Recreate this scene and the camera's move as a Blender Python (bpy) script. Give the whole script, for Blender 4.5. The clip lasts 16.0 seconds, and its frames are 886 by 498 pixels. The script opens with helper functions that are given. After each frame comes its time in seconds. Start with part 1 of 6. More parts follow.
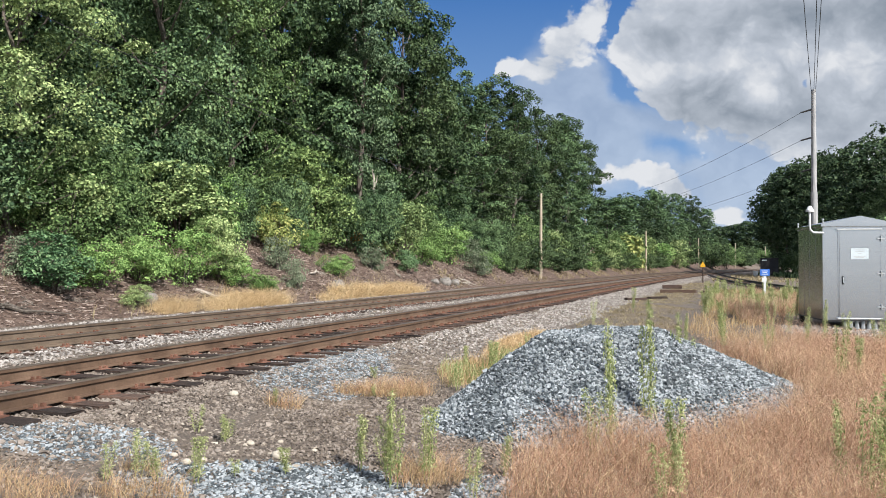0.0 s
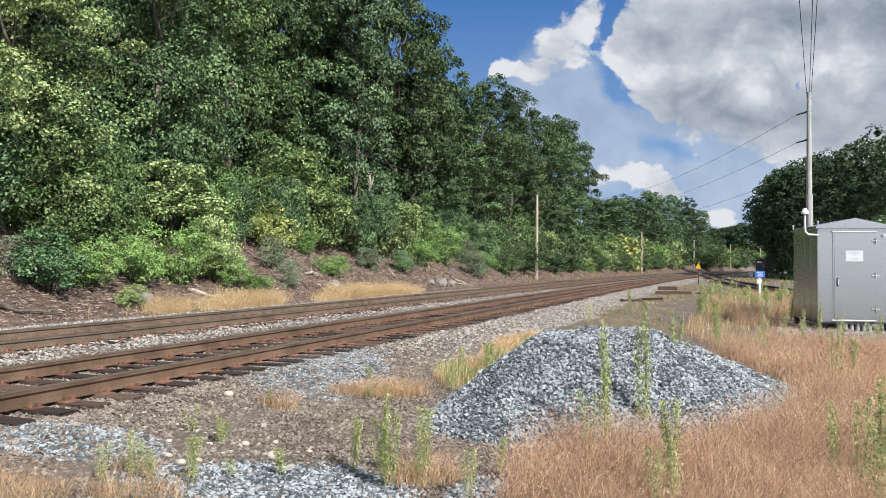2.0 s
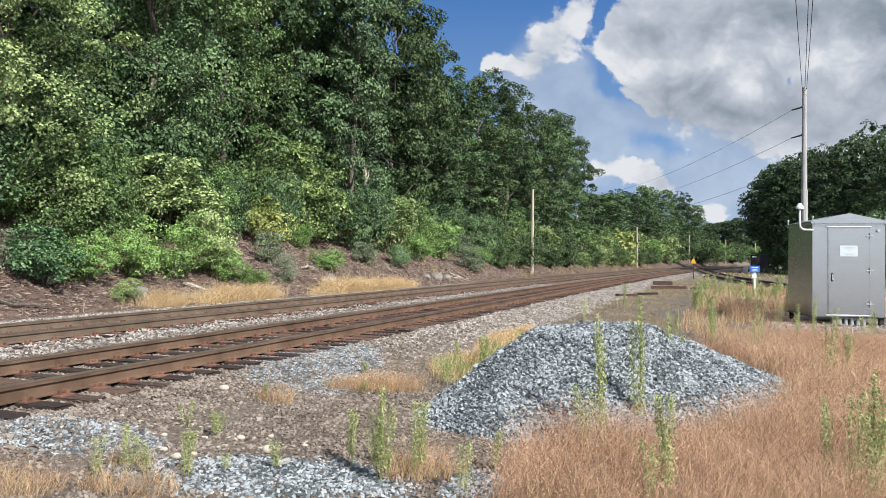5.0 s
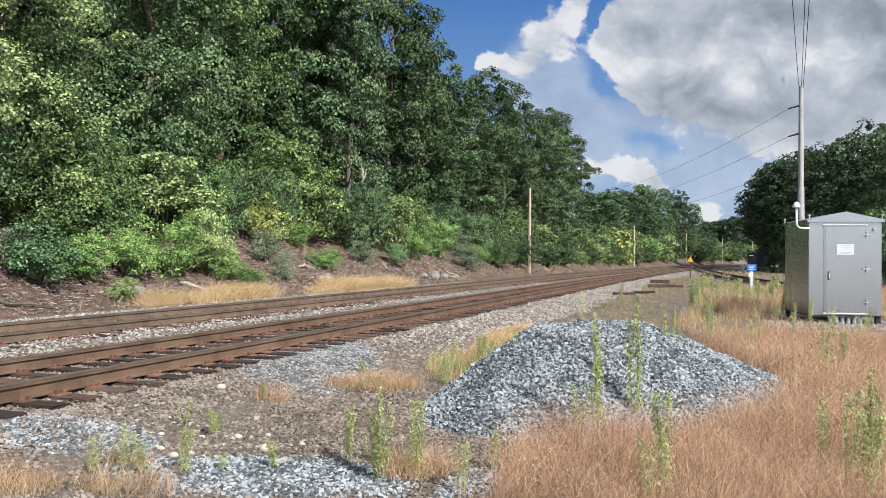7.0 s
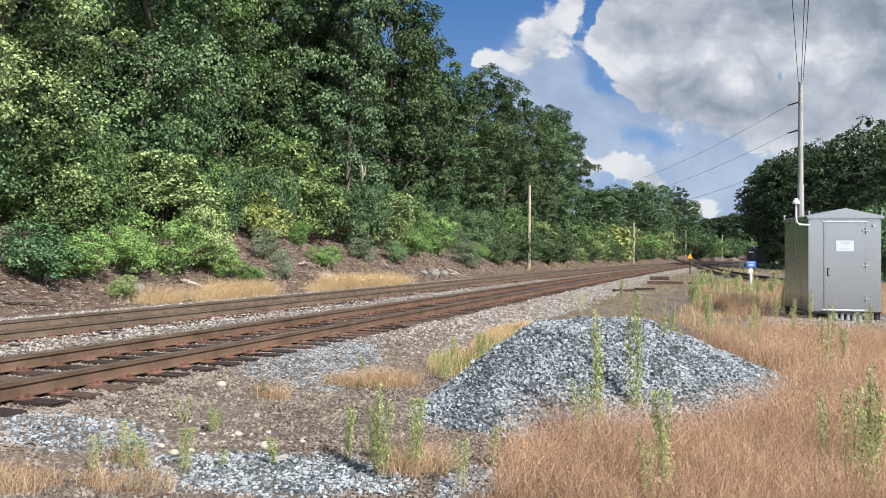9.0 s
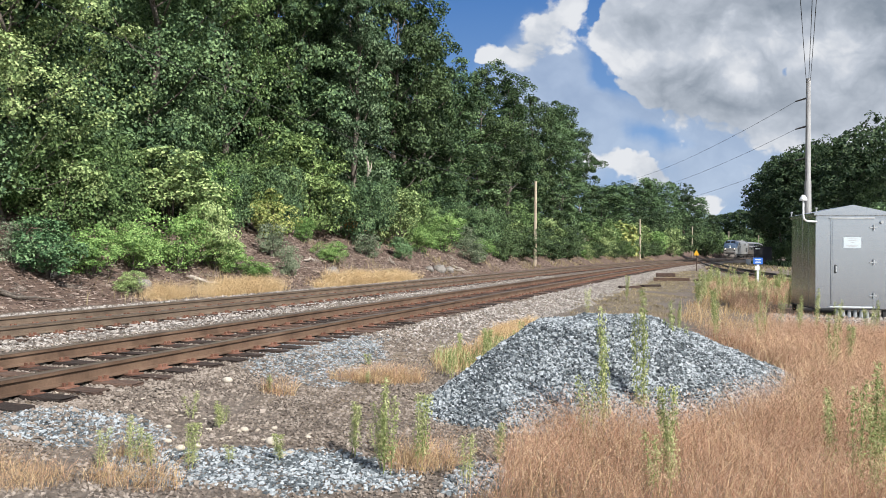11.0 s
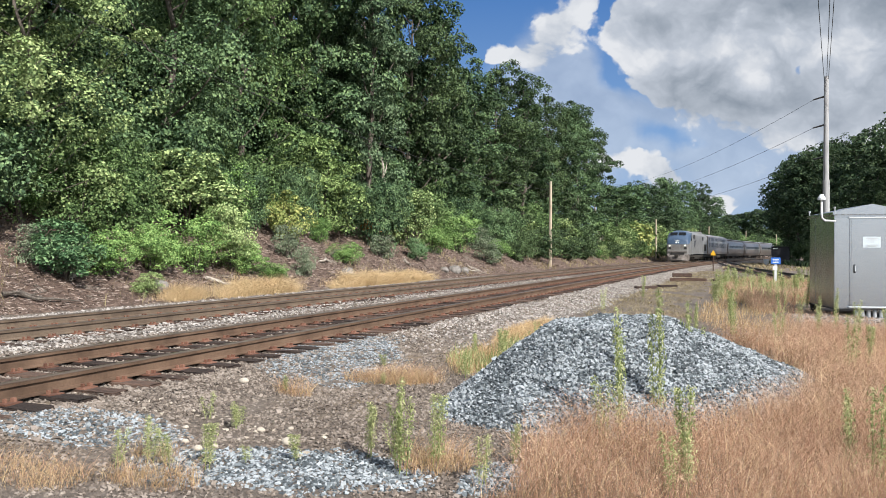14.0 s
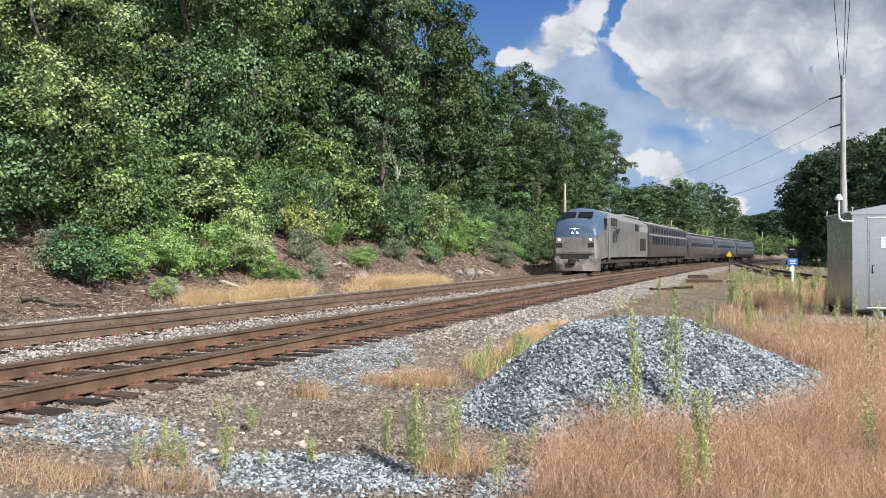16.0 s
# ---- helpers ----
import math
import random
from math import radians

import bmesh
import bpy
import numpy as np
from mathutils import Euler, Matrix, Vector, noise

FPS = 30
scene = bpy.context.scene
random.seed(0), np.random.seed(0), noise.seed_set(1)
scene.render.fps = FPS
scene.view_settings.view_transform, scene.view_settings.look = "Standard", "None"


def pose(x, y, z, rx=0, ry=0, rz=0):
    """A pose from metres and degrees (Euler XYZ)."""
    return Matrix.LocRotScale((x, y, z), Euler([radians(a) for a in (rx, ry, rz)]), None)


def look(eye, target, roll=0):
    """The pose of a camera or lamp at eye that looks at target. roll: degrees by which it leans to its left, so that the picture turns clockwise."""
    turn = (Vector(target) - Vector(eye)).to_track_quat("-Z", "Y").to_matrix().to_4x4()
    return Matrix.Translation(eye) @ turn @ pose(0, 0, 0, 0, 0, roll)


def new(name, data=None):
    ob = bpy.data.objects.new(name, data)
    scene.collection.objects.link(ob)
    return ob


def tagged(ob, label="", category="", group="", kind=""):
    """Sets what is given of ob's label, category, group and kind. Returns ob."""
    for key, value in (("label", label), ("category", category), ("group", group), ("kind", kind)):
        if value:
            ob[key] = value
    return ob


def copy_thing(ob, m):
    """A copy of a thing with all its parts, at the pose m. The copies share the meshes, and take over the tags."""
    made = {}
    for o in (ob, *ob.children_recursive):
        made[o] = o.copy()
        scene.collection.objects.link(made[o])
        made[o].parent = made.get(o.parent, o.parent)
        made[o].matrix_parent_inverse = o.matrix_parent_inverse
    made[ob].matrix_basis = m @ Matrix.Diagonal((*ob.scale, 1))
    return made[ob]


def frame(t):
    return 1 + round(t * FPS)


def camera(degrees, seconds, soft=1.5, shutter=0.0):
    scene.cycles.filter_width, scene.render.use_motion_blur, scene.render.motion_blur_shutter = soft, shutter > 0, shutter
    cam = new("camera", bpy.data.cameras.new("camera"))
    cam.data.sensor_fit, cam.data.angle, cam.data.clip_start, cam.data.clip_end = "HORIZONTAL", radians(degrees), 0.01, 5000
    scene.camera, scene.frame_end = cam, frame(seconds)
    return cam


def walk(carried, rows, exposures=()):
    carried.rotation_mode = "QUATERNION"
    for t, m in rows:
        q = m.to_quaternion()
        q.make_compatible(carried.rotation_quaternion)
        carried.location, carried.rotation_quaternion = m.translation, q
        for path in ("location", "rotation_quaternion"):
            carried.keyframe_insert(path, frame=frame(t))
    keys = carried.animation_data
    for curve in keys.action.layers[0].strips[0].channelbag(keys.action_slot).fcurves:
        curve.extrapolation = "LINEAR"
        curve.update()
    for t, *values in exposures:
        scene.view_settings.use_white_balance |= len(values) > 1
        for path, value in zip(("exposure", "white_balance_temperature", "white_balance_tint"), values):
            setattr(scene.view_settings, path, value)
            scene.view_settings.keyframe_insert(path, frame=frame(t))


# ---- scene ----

# ================= camera and its way =================
EYE_Z = 1.603
TURNS = [  # seconds, turn to the left of the track's line, tilt up, lean
    (0.0, 20.581, 1.07, 0.155), (0.5, 20.535, 1.097, 0.225), (1.0, 20.429, 1.124, 0.262), (1.5, 20.328, 1.13, 0.335),
    (2.0, 20.282, 1.128, 0.345), (2.5, 20.223, 1.078, 0.376), (3.0, 20.168, 0.996, 0.375), (3.5, 20.125, 0.916, 0.38),
    (4.0, 20.08, 0.836, 0.405), (6.5, 19.793, 0.637, 0.418), (7.0, 19.757, 0.628, 0.389), (7.5, 19.757, 0.615, 0.34),
    (8.0, 19.758, 0.555, 0.326), (8.5, 19.75, 0.495, 0.31), (9.0, 19.735, 0.42, 0.29), (11.5, 20.387, 0.101, 0.373),
    (12.0, 20.65, 0.071, 0.355), (12.5, 20.9, 0.09, 0.294), (13.0, 21.035, 0.111, 0.256), (13.5, 21.141, 0.148, 0.245),
    (14.0, 21.264, 0.196, 0.202), (14.5, 21.407, 0.237, 0.152), (15.0, 21.644, 0.287, 0.068), (15.5, 21.892, 0.335, -0.015),
    (16.0, 22.303, 0.401, -0.137)]
cam = camera(59, 16.0, soft=0.6)
walk(cam, [(t, pose(0, 0, EYE_Z, 90 + p, 0, y) @ pose(0, 0, 0, 0, 0, r)) for t, y, p, r in TURNS],
     exposures=[(0.0, 0.71), (9.0, 0.74), (12.5, 0.75), (16.0, 0.74)])

# ================= sky and sun =================
SUN_DIR = Vector((0.70, -0.52, 0.70)).normalized()
world = bpy.data.worlds.new("sky")
scene.world = world
world.use_nodes = True
wn, wl = world.node_tree.nodes, world.node_tree.links
sky = wn.new("ShaderNodeTexSky")
sky.sky_type, sky.sun_disc = "NISHITA", False
sky.sun_elevation = math.asin(SUN_DIR.z)
sky.sun_rotation = math.atan2(SUN_DIR.x, SUN_DIR.y)
sky.air_density, sky.dust_density, sky.ozone_density = 1.0, 0.6, 2.0
wn["Background"].inputs["Strength"].default_value = 0.12
# broken cloud over the whole sky
puff = wn.new("ShaderNodeTexNoise")
puff.inputs["Scale"].default_value, puff.inputs["Detail"].default_value = 2.2, 8.0
wl.new(wn.new("ShaderNodeTexCoord").outputs["Generated"], puff.inputs["Vector"])
cloudy = wn.new("ShaderNodeValToRGB")
cloudy.color_ramp.elements[0].position, cloudy.color_ramp.elements[1].position = 0.40, 0.60
wl.new(puff.outputs["Fac"], cloudy.inputs[0])
veil = wn.new("ShaderNodeMix")
veil.data_type = "RGBA"
veil.inputs[7].default_value = (4.3, 4.45, 4.7, 1)
wl.new(cloudy.outputs[0], veil.inputs[0]), wl.new(sky.outputs[0], veil.inputs[6])
wl.new(veil.outputs[2], wn["Background"].inputs["Color"])
sun = new("sun", bpy.data.lights.new("sun", "SUN"))
sun.data.energy, sun.data.angle, sun.data.color = 5.0, radians(1.0), (1.0, 0.965, 0.91)
sun.matrix_world = look(SUN_DIR * 100, (0, 0, 0))

# ================= materials =================


def node(nt, kind, **inputs):
    n = nt.nodes.new(kind)
    for k, v in inputs.items():
        n.inputs[k.replace("_", " ")].default_value = v
    return n


def ramp(nt, source, colours):
    """A colour ramp over colours spread evenly, driven by source."""
    r = nt.nodes.new("ShaderNodeValToRGB")
    el = r.color_ramp.elements
    while len(el) < len(colours):
        el.new(0.5)
    lo, hi = 0.3, 0.7
    for i, c in enumerate(colours):
        el[i].position = lo + (hi - lo) * i / max(1, len(colours) - 1)
        el[i].color = (*c, 1)
    nt.links.new(source, r.inputs[0])
    return r.outputs[0]


def mixed(nt, a, b, fac, mode="MIX"):
    m = nt.nodes.new("ShaderNodeMix")
    m.data_type, m.blend_type = "RGBA", mode
    for slot, v in ((0, fac), (6, a), (7, b)):
        if isinstance(v, bpy.types.NodeSocket):
            nt.links.new(v, m.inputs[slot])
        else:
            m.inputs[slot].default_value = v if slot == 0 else (*v, 1)
    return m.outputs[2]


def mat(name, colours, scale=6.0, rough=0.85, metal=0.0, bump=0.3, fine=60.0, own=0.0, piece=0.0, local=False, depth=0.02, stretch=None,
        leaf=0.0, stain=None, stain_scale=1.0, spec=0.4):
    """A surface whose colour wanders between colours at two scales. own: variety from island to island, piece: from object to object."""
    m = bpy.data.materials.new(name)
    m.use_nodes = True
    nt = m.node_tree
    bsdf = nt.nodes["Principled BSDF"]
    if local:
        src = nt.nodes.new("ShaderNodeTexCoord").outputs["Object"]
    else:
        src = nt.nodes.new("ShaderNodeNewGeometry").outputs["Position"]
    if stretch:
        mp = nt.nodes.new("ShaderNodeMapping")
        mp.inputs["Scale"].default_value = stretch
        nt.links.new(src, mp.inputs["Vector"])
        src = mp.outputs[0]
    n1 = node(nt, "ShaderNodeTexNoise", Scale=scale, Detail=5.0, Roughness=0.6)
    nt.links.new(src, n1.inputs["Vector"])
    drive = n1.outputs["Fac"]
    if own or piece:
        if own:
            rnd = nt.nodes.new("ShaderNodeNewGeometry").outputs["Random Per Island"]
        else:
            rnd = nt.nodes.new("ShaderNodeObjectInfo").outputs["Random"]
        k = own or piece
        mm = nt.nodes.new("ShaderNodeMapRange")
        mm.inputs[3].default_value, mm.inputs[4].default_value = -k * 0.5, k * 0.5
        nt.links.new(rnd, mm.inputs[0])
        ad = nt.nodes.new("ShaderNodeMath")
        nt.links.new(drive, ad.inputs[0]), nt.links.new(mm.outputs[0], ad.inputs[1])
        drive = ad.outputs[0]
    col = ramp(nt, drive, colours)
    n2 = node(nt, "ShaderNodeTexNoise", Scale=fine, Detail=4.0, Roughness=0.7)
    nt.links.new(src, n2.inputs["Vector"])
    if not leaf:
        col = mixed(nt, col, ramp(nt, n2.outputs["Fac"], [(0.5, 0.5, 0.5), (0.8, 0.8, 0.8), (1, 1, 1)]), 0.5, "MULTIPLY")
    if stain:
        n3 = node(nt, "ShaderNodeTexNoise", Scale=stain_scale, Detail=6.0, Roughness=0.65)
        nt.links.new(src, n3.inputs["Vector"])
        col = mixed(nt, col, stain, ramp(nt, n3.outputs["Fac"], [(0, 0, 0), (0.1, 0.1, 0.1), (0.9, 0.9, 0.9)]))
    nt.links.new(col, bsdf.inputs["Base Color"])
    bsdf.inputs["Roughness"].default_value, bsdf.inputs["Metallic"].default_value = rough, metal
    bsdf.inputs["Specular IOR Level"].default_value = spec
    if bump:
        b = node(nt, "ShaderNodeBump", Strength=bump, Distance=depth)
        nt.links.new(n2.outputs["Fac"], b.inputs["Height"])
        nt.links.new(b.outputs[0], bsdf.inputs["Normal"])
    if leaf:
        tr = nt.nodes.new("ShaderNodeBsdfTranslucent")
        nt.links.new(col, tr.inputs[0])
        mx = nt.nodes.new("ShaderNodeMixShader")
        mx.inputs[0].default_value = leaf
        out = nt.nodes["Material Output"]
        nt.links.new(bsdf.outputs[0], mx.inputs[1]), nt.links.new(tr.outputs[0], mx.inputs[2])
        nt.links.new(mx.outputs[0], out.inputs[0])
    return m


def glow(name, colour, strength):
    m = bpy.data.materials.new(name)
    m.use_nodes = True
    b = m.node_tree.nodes["Principled BSDF"]
    b.inputs["Base Color"].default_value = (*colour, 1)
    b.inputs["Emission Color"].default_value, b.inputs["Emission Strength"].default_value = (*colour, 1), strength
    return m


M_SOIL = mat("gravelly_soil", [(0.09, 0.074, 0.062), (0.145, 0.119, 0.10), (0.205, 0.172, 0.146)], 9, bump=1.0, fine=26, depth=0.05,
             stain=(0.17, 0.12, 0.07), stain_scale=0.35)
M_BALLAST = mat("brown_ballast", [(0.10, 0.081, 0.067), (0.175, 0.142, 0.117), (0.27, 0.23, 0.195)], 3, own=0.5, bump=0.2, fine=80)
M_BALLAST_PALE = mat("pale_ballast", [(0.165, 0.145, 0.13), (0.285, 0.256, 0.232), (0.41, 0.378, 0.348)], 3, own=0.55, bump=0.2, fine=80)
M_GRAVEL = mat("blue_grey_gravel", [(0.06, 0.072, 0.08), (0.165, 0.19, 0.206), (0.34, 0.37, 0.39)], 3, own=0.66, bump=0.25, fine=90)
M_COBBLE = mat("cream_cobble", [(0.33, 0.285, 0.23), (0.46, 0.41, 0.34)], 5, own=0.4, bump=0.2, fine=50)
M_RAIL = mat("rusty_rail_steel", [(0.085, 0.052, 0.034), (0.15, 0.095, 0.063), (0.20, 0.13, 0.088)], 2, rough=0.65, metal=0.25, bump=0.15, fine=40)
M_RAIL_OLD = mat("brown_rail_steel", [(0.11, 0.08, 0.058), (0.17, 0.125, 0.09), (0.22, 0.165, 0.12)], 2, rough=0.6, metal=0.3, bump=0.15, fine=40)
M_RAILHEAD = mat("worn_rail_head", [(0.15, 0.11, 0.085), (0.26, 0.21, 0.17)], 3, rough=0.42, metal=0.7, bump=0.05, fine=30, stretch=(6, 0.5, 6))
M_PLATE = mat("rusty_tie_plate", [(0.11, 0.05, 0.032), (0.17, 0.08, 0.052), (0.22, 0.11, 0.075)], 8, own=0.5, bump=0.2)
M_TIE = mat("weathered_tie", [(0.022, 0.014, 0.011), (0.06, 0.036, 0.027), (0.12, 0.075, 0.055)], 4, piece=0.5, bump=0.8, fine=12, stretch=(1, 9, 9))
M_MULCH = mat("bark_mulch", [(0.11, 0.075, 0.062), (0.215, 0.158, 0.132), (0.335, 0.27, 0.232)], 3, own=0.9, bump=0.3, fine=40)
M_DRY = mat("tan_dry_grass", [(0.36, 0.23, 0.115), (0.52, 0.36, 0.19), (0.66, 0.50, 0.29)], 0.8, own=0.7, leaf=0.3, bump=0)
M_RED = mat("russet_dry_grass", [(0.20, 0.14, 0.075), (0.35, 0.195, 0.125), (0.48, 0.275, 0.185), (0.58, 0.41, 0.26)], 0.5, own=0.45, leaf=0.3, bump=0)
M_SEED = mat("straw_seed_head", [(0.55, 0.40, 0.22), (0.70, 0.55, 0.34)], 1, own=0.5, leaf=0.3, bump=0)
M_HAZE = mat("rosy_seed_haze", [(0.40, 0.235, 0.155), (0.52, 0.33, 0.225), (0.64, 0.47, 0.33)], 0.7, own=0.5, leaf=0.4, bump=0)
M_OLIVE = mat("olive_dry_weed", [(0.18, 0.145, 0.08), (0.28, 0.23, 0.13), (0.40, 0.33, 0.20)], 0.8, own=0.7, leaf=0.3, bump=0)
M_WEED = mat("yellow_green_weed", [(0.17, 0.215, 0.075), (0.30, 0.34, 0.135), (0.47, 0.48, 0.25)], 2, own=0.7, leaf=0.35, bump=0)
M_BARK = mat("grey_bark", [(0.05, 0.04, 0.033), (0.105, 0.088, 0.073), (0.17, 0.147, 0.125)], 5, bump=0.8, fine=18, stretch=(3, 3, 0.6), local=True)


def foliage(name, dark, mid, light, gloss=0.45):
    dark, mid, light = [(c[0] * 0.94, c[1], c[2]) for c in (dark, mid, light)]
    return mat(name, [dark, mid, light], 0.35, rough=gloss + 0.1, own=0.50, leaf=0.12, bump=0, spec=0.14)


M_OAK = foliage("oak_leaves", (0.0324, 0.0591, 0.0296), (0.0817, 0.1343, 0.0618), (0.1764, 0.2488, 0.1139))
M_MAPLE = foliage("maple_leaves", (0.0407, 0.0709, 0.0255), (0.0968, 0.1533, 0.0538), (0.1936, 0.2649, 0.1041))
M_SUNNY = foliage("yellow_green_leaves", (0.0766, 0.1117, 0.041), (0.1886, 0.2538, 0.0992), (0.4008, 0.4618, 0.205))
M_BRIGHT = foliage("bright_green_leaves", (0.0606, 0.1149, 0.0315), (0.1466, 0.2464, 0.0712), (0.2844, 0.3987, 0.1381))
M_BLUISH = foliage("blue_green_leaves", (0.0449, 0.0937, 0.0423), (0.1042, 0.1819, 0.0839), (0.1974, 0.2929, 0.1417))
M_GOLD = foliage("golden_leaves", (0.11, 0.155, 0.045), (0.23, 0.265, 0.085), (0.40, 0.39, 0.14))
M_PALE = foliage("pale_green_leaves", (0.0565, 0.0898, 0.0284), (0.1458, 0.2076, 0.0709), (0.3195, 0.398, 0.156))
M_ORANGE = foliage("orange_leaves", (0.3375, 0.135, 0.0405), (0.513, 0.2025, 0.054), (0.567, 0.297, 0.0945))
M_SAGE = foliage("sage_leaves", (0.0945, 0.1148, 0.0729), (0.162, 0.189, 0.1185), (0.243, 0.27, 0.1823))
# M_DEEP, M_SHADY and M_DISTANT carry cloud shadow over the farther trees in their colour.
M_DEEP = foliage("shade_deepened_leaves", (0.0271, 0.0501, 0.0243), (0.0488, 0.0834, 0.0362), (0.0843, 0.1232, 0.0507))
M_SHADY = foliage("shade_dulled_leaves", (0.0262, 0.0427, 0.0203), (0.0605, 0.093, 0.0403), (0.1254, 0.173, 0.0754))
M_IVY = foliage("ivy_leaves", (0.0329, 0.0584, 0.0296), (0.0821, 0.1275, 0.0661), (0.1736, 0.232, 0.1297))
M_DISTANT = foliage("distant_leaves", (0.0251, 0.0454, 0.0232), (0.0452, 0.0725, 0.0346), (0.0753, 0.1043, 0.0486))

# Blue in the base colour stands for sky mirrored in the cabinet.
M_ALU = mat("brushed_aluminium", [(0.47, 0.505, 0.57), (0.50, 0.535, 0.60), (0.53, 0.565, 0.63)], 0.7, rough=0.27, metal=1.0, bump=0.003, fine=5, local=True, stretch=(0.5, 0.5, 130))
M_STEELGREY = mat("galvanised_steel", [(0.36, 0.38, 0.40), (0.48, 0.50, 0.52)], 6, rough=0.5, metal=0.6, bump=0.05, local=True)
M_WHITE = mat("white_enamel", [(0.58, 0.61, 0.63), (0.68, 0.70, 0.72)], 3, rough=0.5, bump=0.03, local=True)
M_NOTICE = mat("pale_blue_notice", [(0.44, 0.50, 0.54), (0.50, 0.56, 0.60)], 3, rough=0.5, bump=0, local=True)
M_DARKMETAL = mat("dark_metal", [(0.02, 0.02, 0.022), (0.05, 0.048, 0.047)], 3, rough=0.55, metal=0.3, bump=0.1, local=True)
M_BLACKBOX = mat("black_paint", [(0.008, 0.008, 0.012), (0.02, 0.02, 0.026)], 2, rough=0.6, bump=0.1, local=True)
M_POLE = mat("weathered_pole_wood", [(0.28, 0.22, 0.16), (0.40, 0.335, 0.255), (0.50, 0.44, 0.355)], 3, bump=0.5, fine=20, stretch=(5, 5, 0.3))
M_POLEGREY = mat("grey_pole", [(0.24, 0.24, 0.245), (0.33, 0.33, 0.335), (0.40, 0.40, 0.40)], 3, bump=0.4, fine=20, stretch=(5, 5, 0.3))
M_WIRE = mat("dark_cable", [(0.02, 0.02, 0.02), (0.035, 0.035, 0.035)], 3, rough=0.6, bump=0)
M_BLUESIGN = mat("blue_sign_paint", [(0.03, 0.13, 0.50), (0.045, 0.17, 0.58)], 4, rough=0.5, bump=0, local=True)
M_YELLOW = mat("yellow_sign_paint", [(0.62, 0.33, 0.02), (0.72, 0.42, 0.03)], 4, rough=0.5, bump=0, local=True)
M_STONE = mat("grey_boulder", [(0.10, 0.09, 0.08), (0.19, 0.175, 0.16), (0.27, 0.255, 0.235)], 4, bump=0.6, fine=14, local=True)

# ================= mesh helpers =================
RNG = np.random.default_rng(7)


def raw_mesh(name, verts, faces, material):
    """A mesh from arrays: verts (n, 3), faces (m, 3) or (m, 4)."""
    verts, faces = np.asarray(verts, np.float32), np.asarray(faces, np.int32)
    me = bpy.data.meshes.new(name)
    k = faces.shape[1]
    me.vertices.add(len(verts)), me.loops.add(faces.size), me.polygons.add(len(faces))
    me.vertices.foreach_set("co", verts.ravel())
    me.loops.foreach_set("vertex_index", faces.ravel())
    me.polygons.foreach_set("loop_start", np.arange(0, faces.size, k, dtype=np.int32))
    me.polygons.foreach_set("use_smooth", np.zeros(len(faces), bool))
    me.materials.append(material)
    me.update(calc_edges=True)
    return me


def part(name, bm, material, parent=None, label="", smooth=False):
    """Links a bmesh or a mesh as one object under parent."""
    if isinstance(bm, bmesh.types.BMesh):
        me = bpy.data.meshes.new(name)
        bm.to_mesh(me), bm.free()
        me.materials.append(material)
    else:
        me = bm
    if smooth:
        me.polygons.foreach_set("use_smooth", [True] * len(me.polygons))
    ob = new(name, me)
    ob.parent = parent
    if label:
        tagged(ob, label)
    return ob


def thing(name, label, category, m=None, group="", kind=""):
    ob = new(name)
    ob.empty_display_size = 0.2
    if m is not None:
        ob.matrix_world = m
    return tagged(ob, label, category, group, kind)


def box(x0, y0, z0, x1, y1, z1, bevel=0.0, bm=None):
    bm = bm or bmesh.new()
    r = bmesh.ops.create_cube(bm, size=1.0, matrix=Matrix.LocRotScale(
        ((x0 + x1) / 2, (y0 + y1) / 2, (z0 + z1) / 2), None, (abs(x1 - x0), abs(y1 - y0), abs(z1 - z0))))
    if bevel:
        edges = list({e for v in r["verts"] for e in v.link_edges})
        bmesh.ops.bevel(bm, geom=edges, offset=bevel, segments=2, affect="EDGES")
    return bm


def rod(a, b, r0, r1=None, sides=10, bm=None):
    """A closed round bar from a to b."""
    bm = bm or bmesh.new()
    a, b = Vector(a), Vector(b)
    turn = (b - a).to_track_quat("Z", "Y").to_matrix().to_4x4()
    bmesh.ops.create_cone(bm, cap_ends=True, segments=sides, radius1=r0, radius2=r0 if r1 is None else r1, depth=(b - a).length,
                          matrix=Matrix.Translation((a + b) / 2) @ turn)
    return bm


def sweep(profile, path, closed=True):
    """A profile of (side, up) pairs drawn along a path of points; side points to the right of the way."""
    path, profile = np.asarray(path, float), np.asarray(profile, float)
    way = np.gradient(path, axis=0)
    side = np.stack([way[:, 1], -way[:, 0], 0 * way[:, 0]], 1)
    side /= np.linalg.norm(side, axis=1)[:, None]
    v = path[:, None] + side[:, None] * profile[None, :, :1] + np.array([0, 0, 1.0]) * profile[None, :, 1:]
    n, k = len(path), len(profile)
    i, j = np.meshgrid(np.arange(n - 1), np.arange(k if closed else k - 1), indexing="ij")
    a, b = i * k + j, i * k + (j + 1) % k
    return v.reshape(-1, 3), np.stack([a, b, b + k, a + k], -1).reshape(-1, 4)


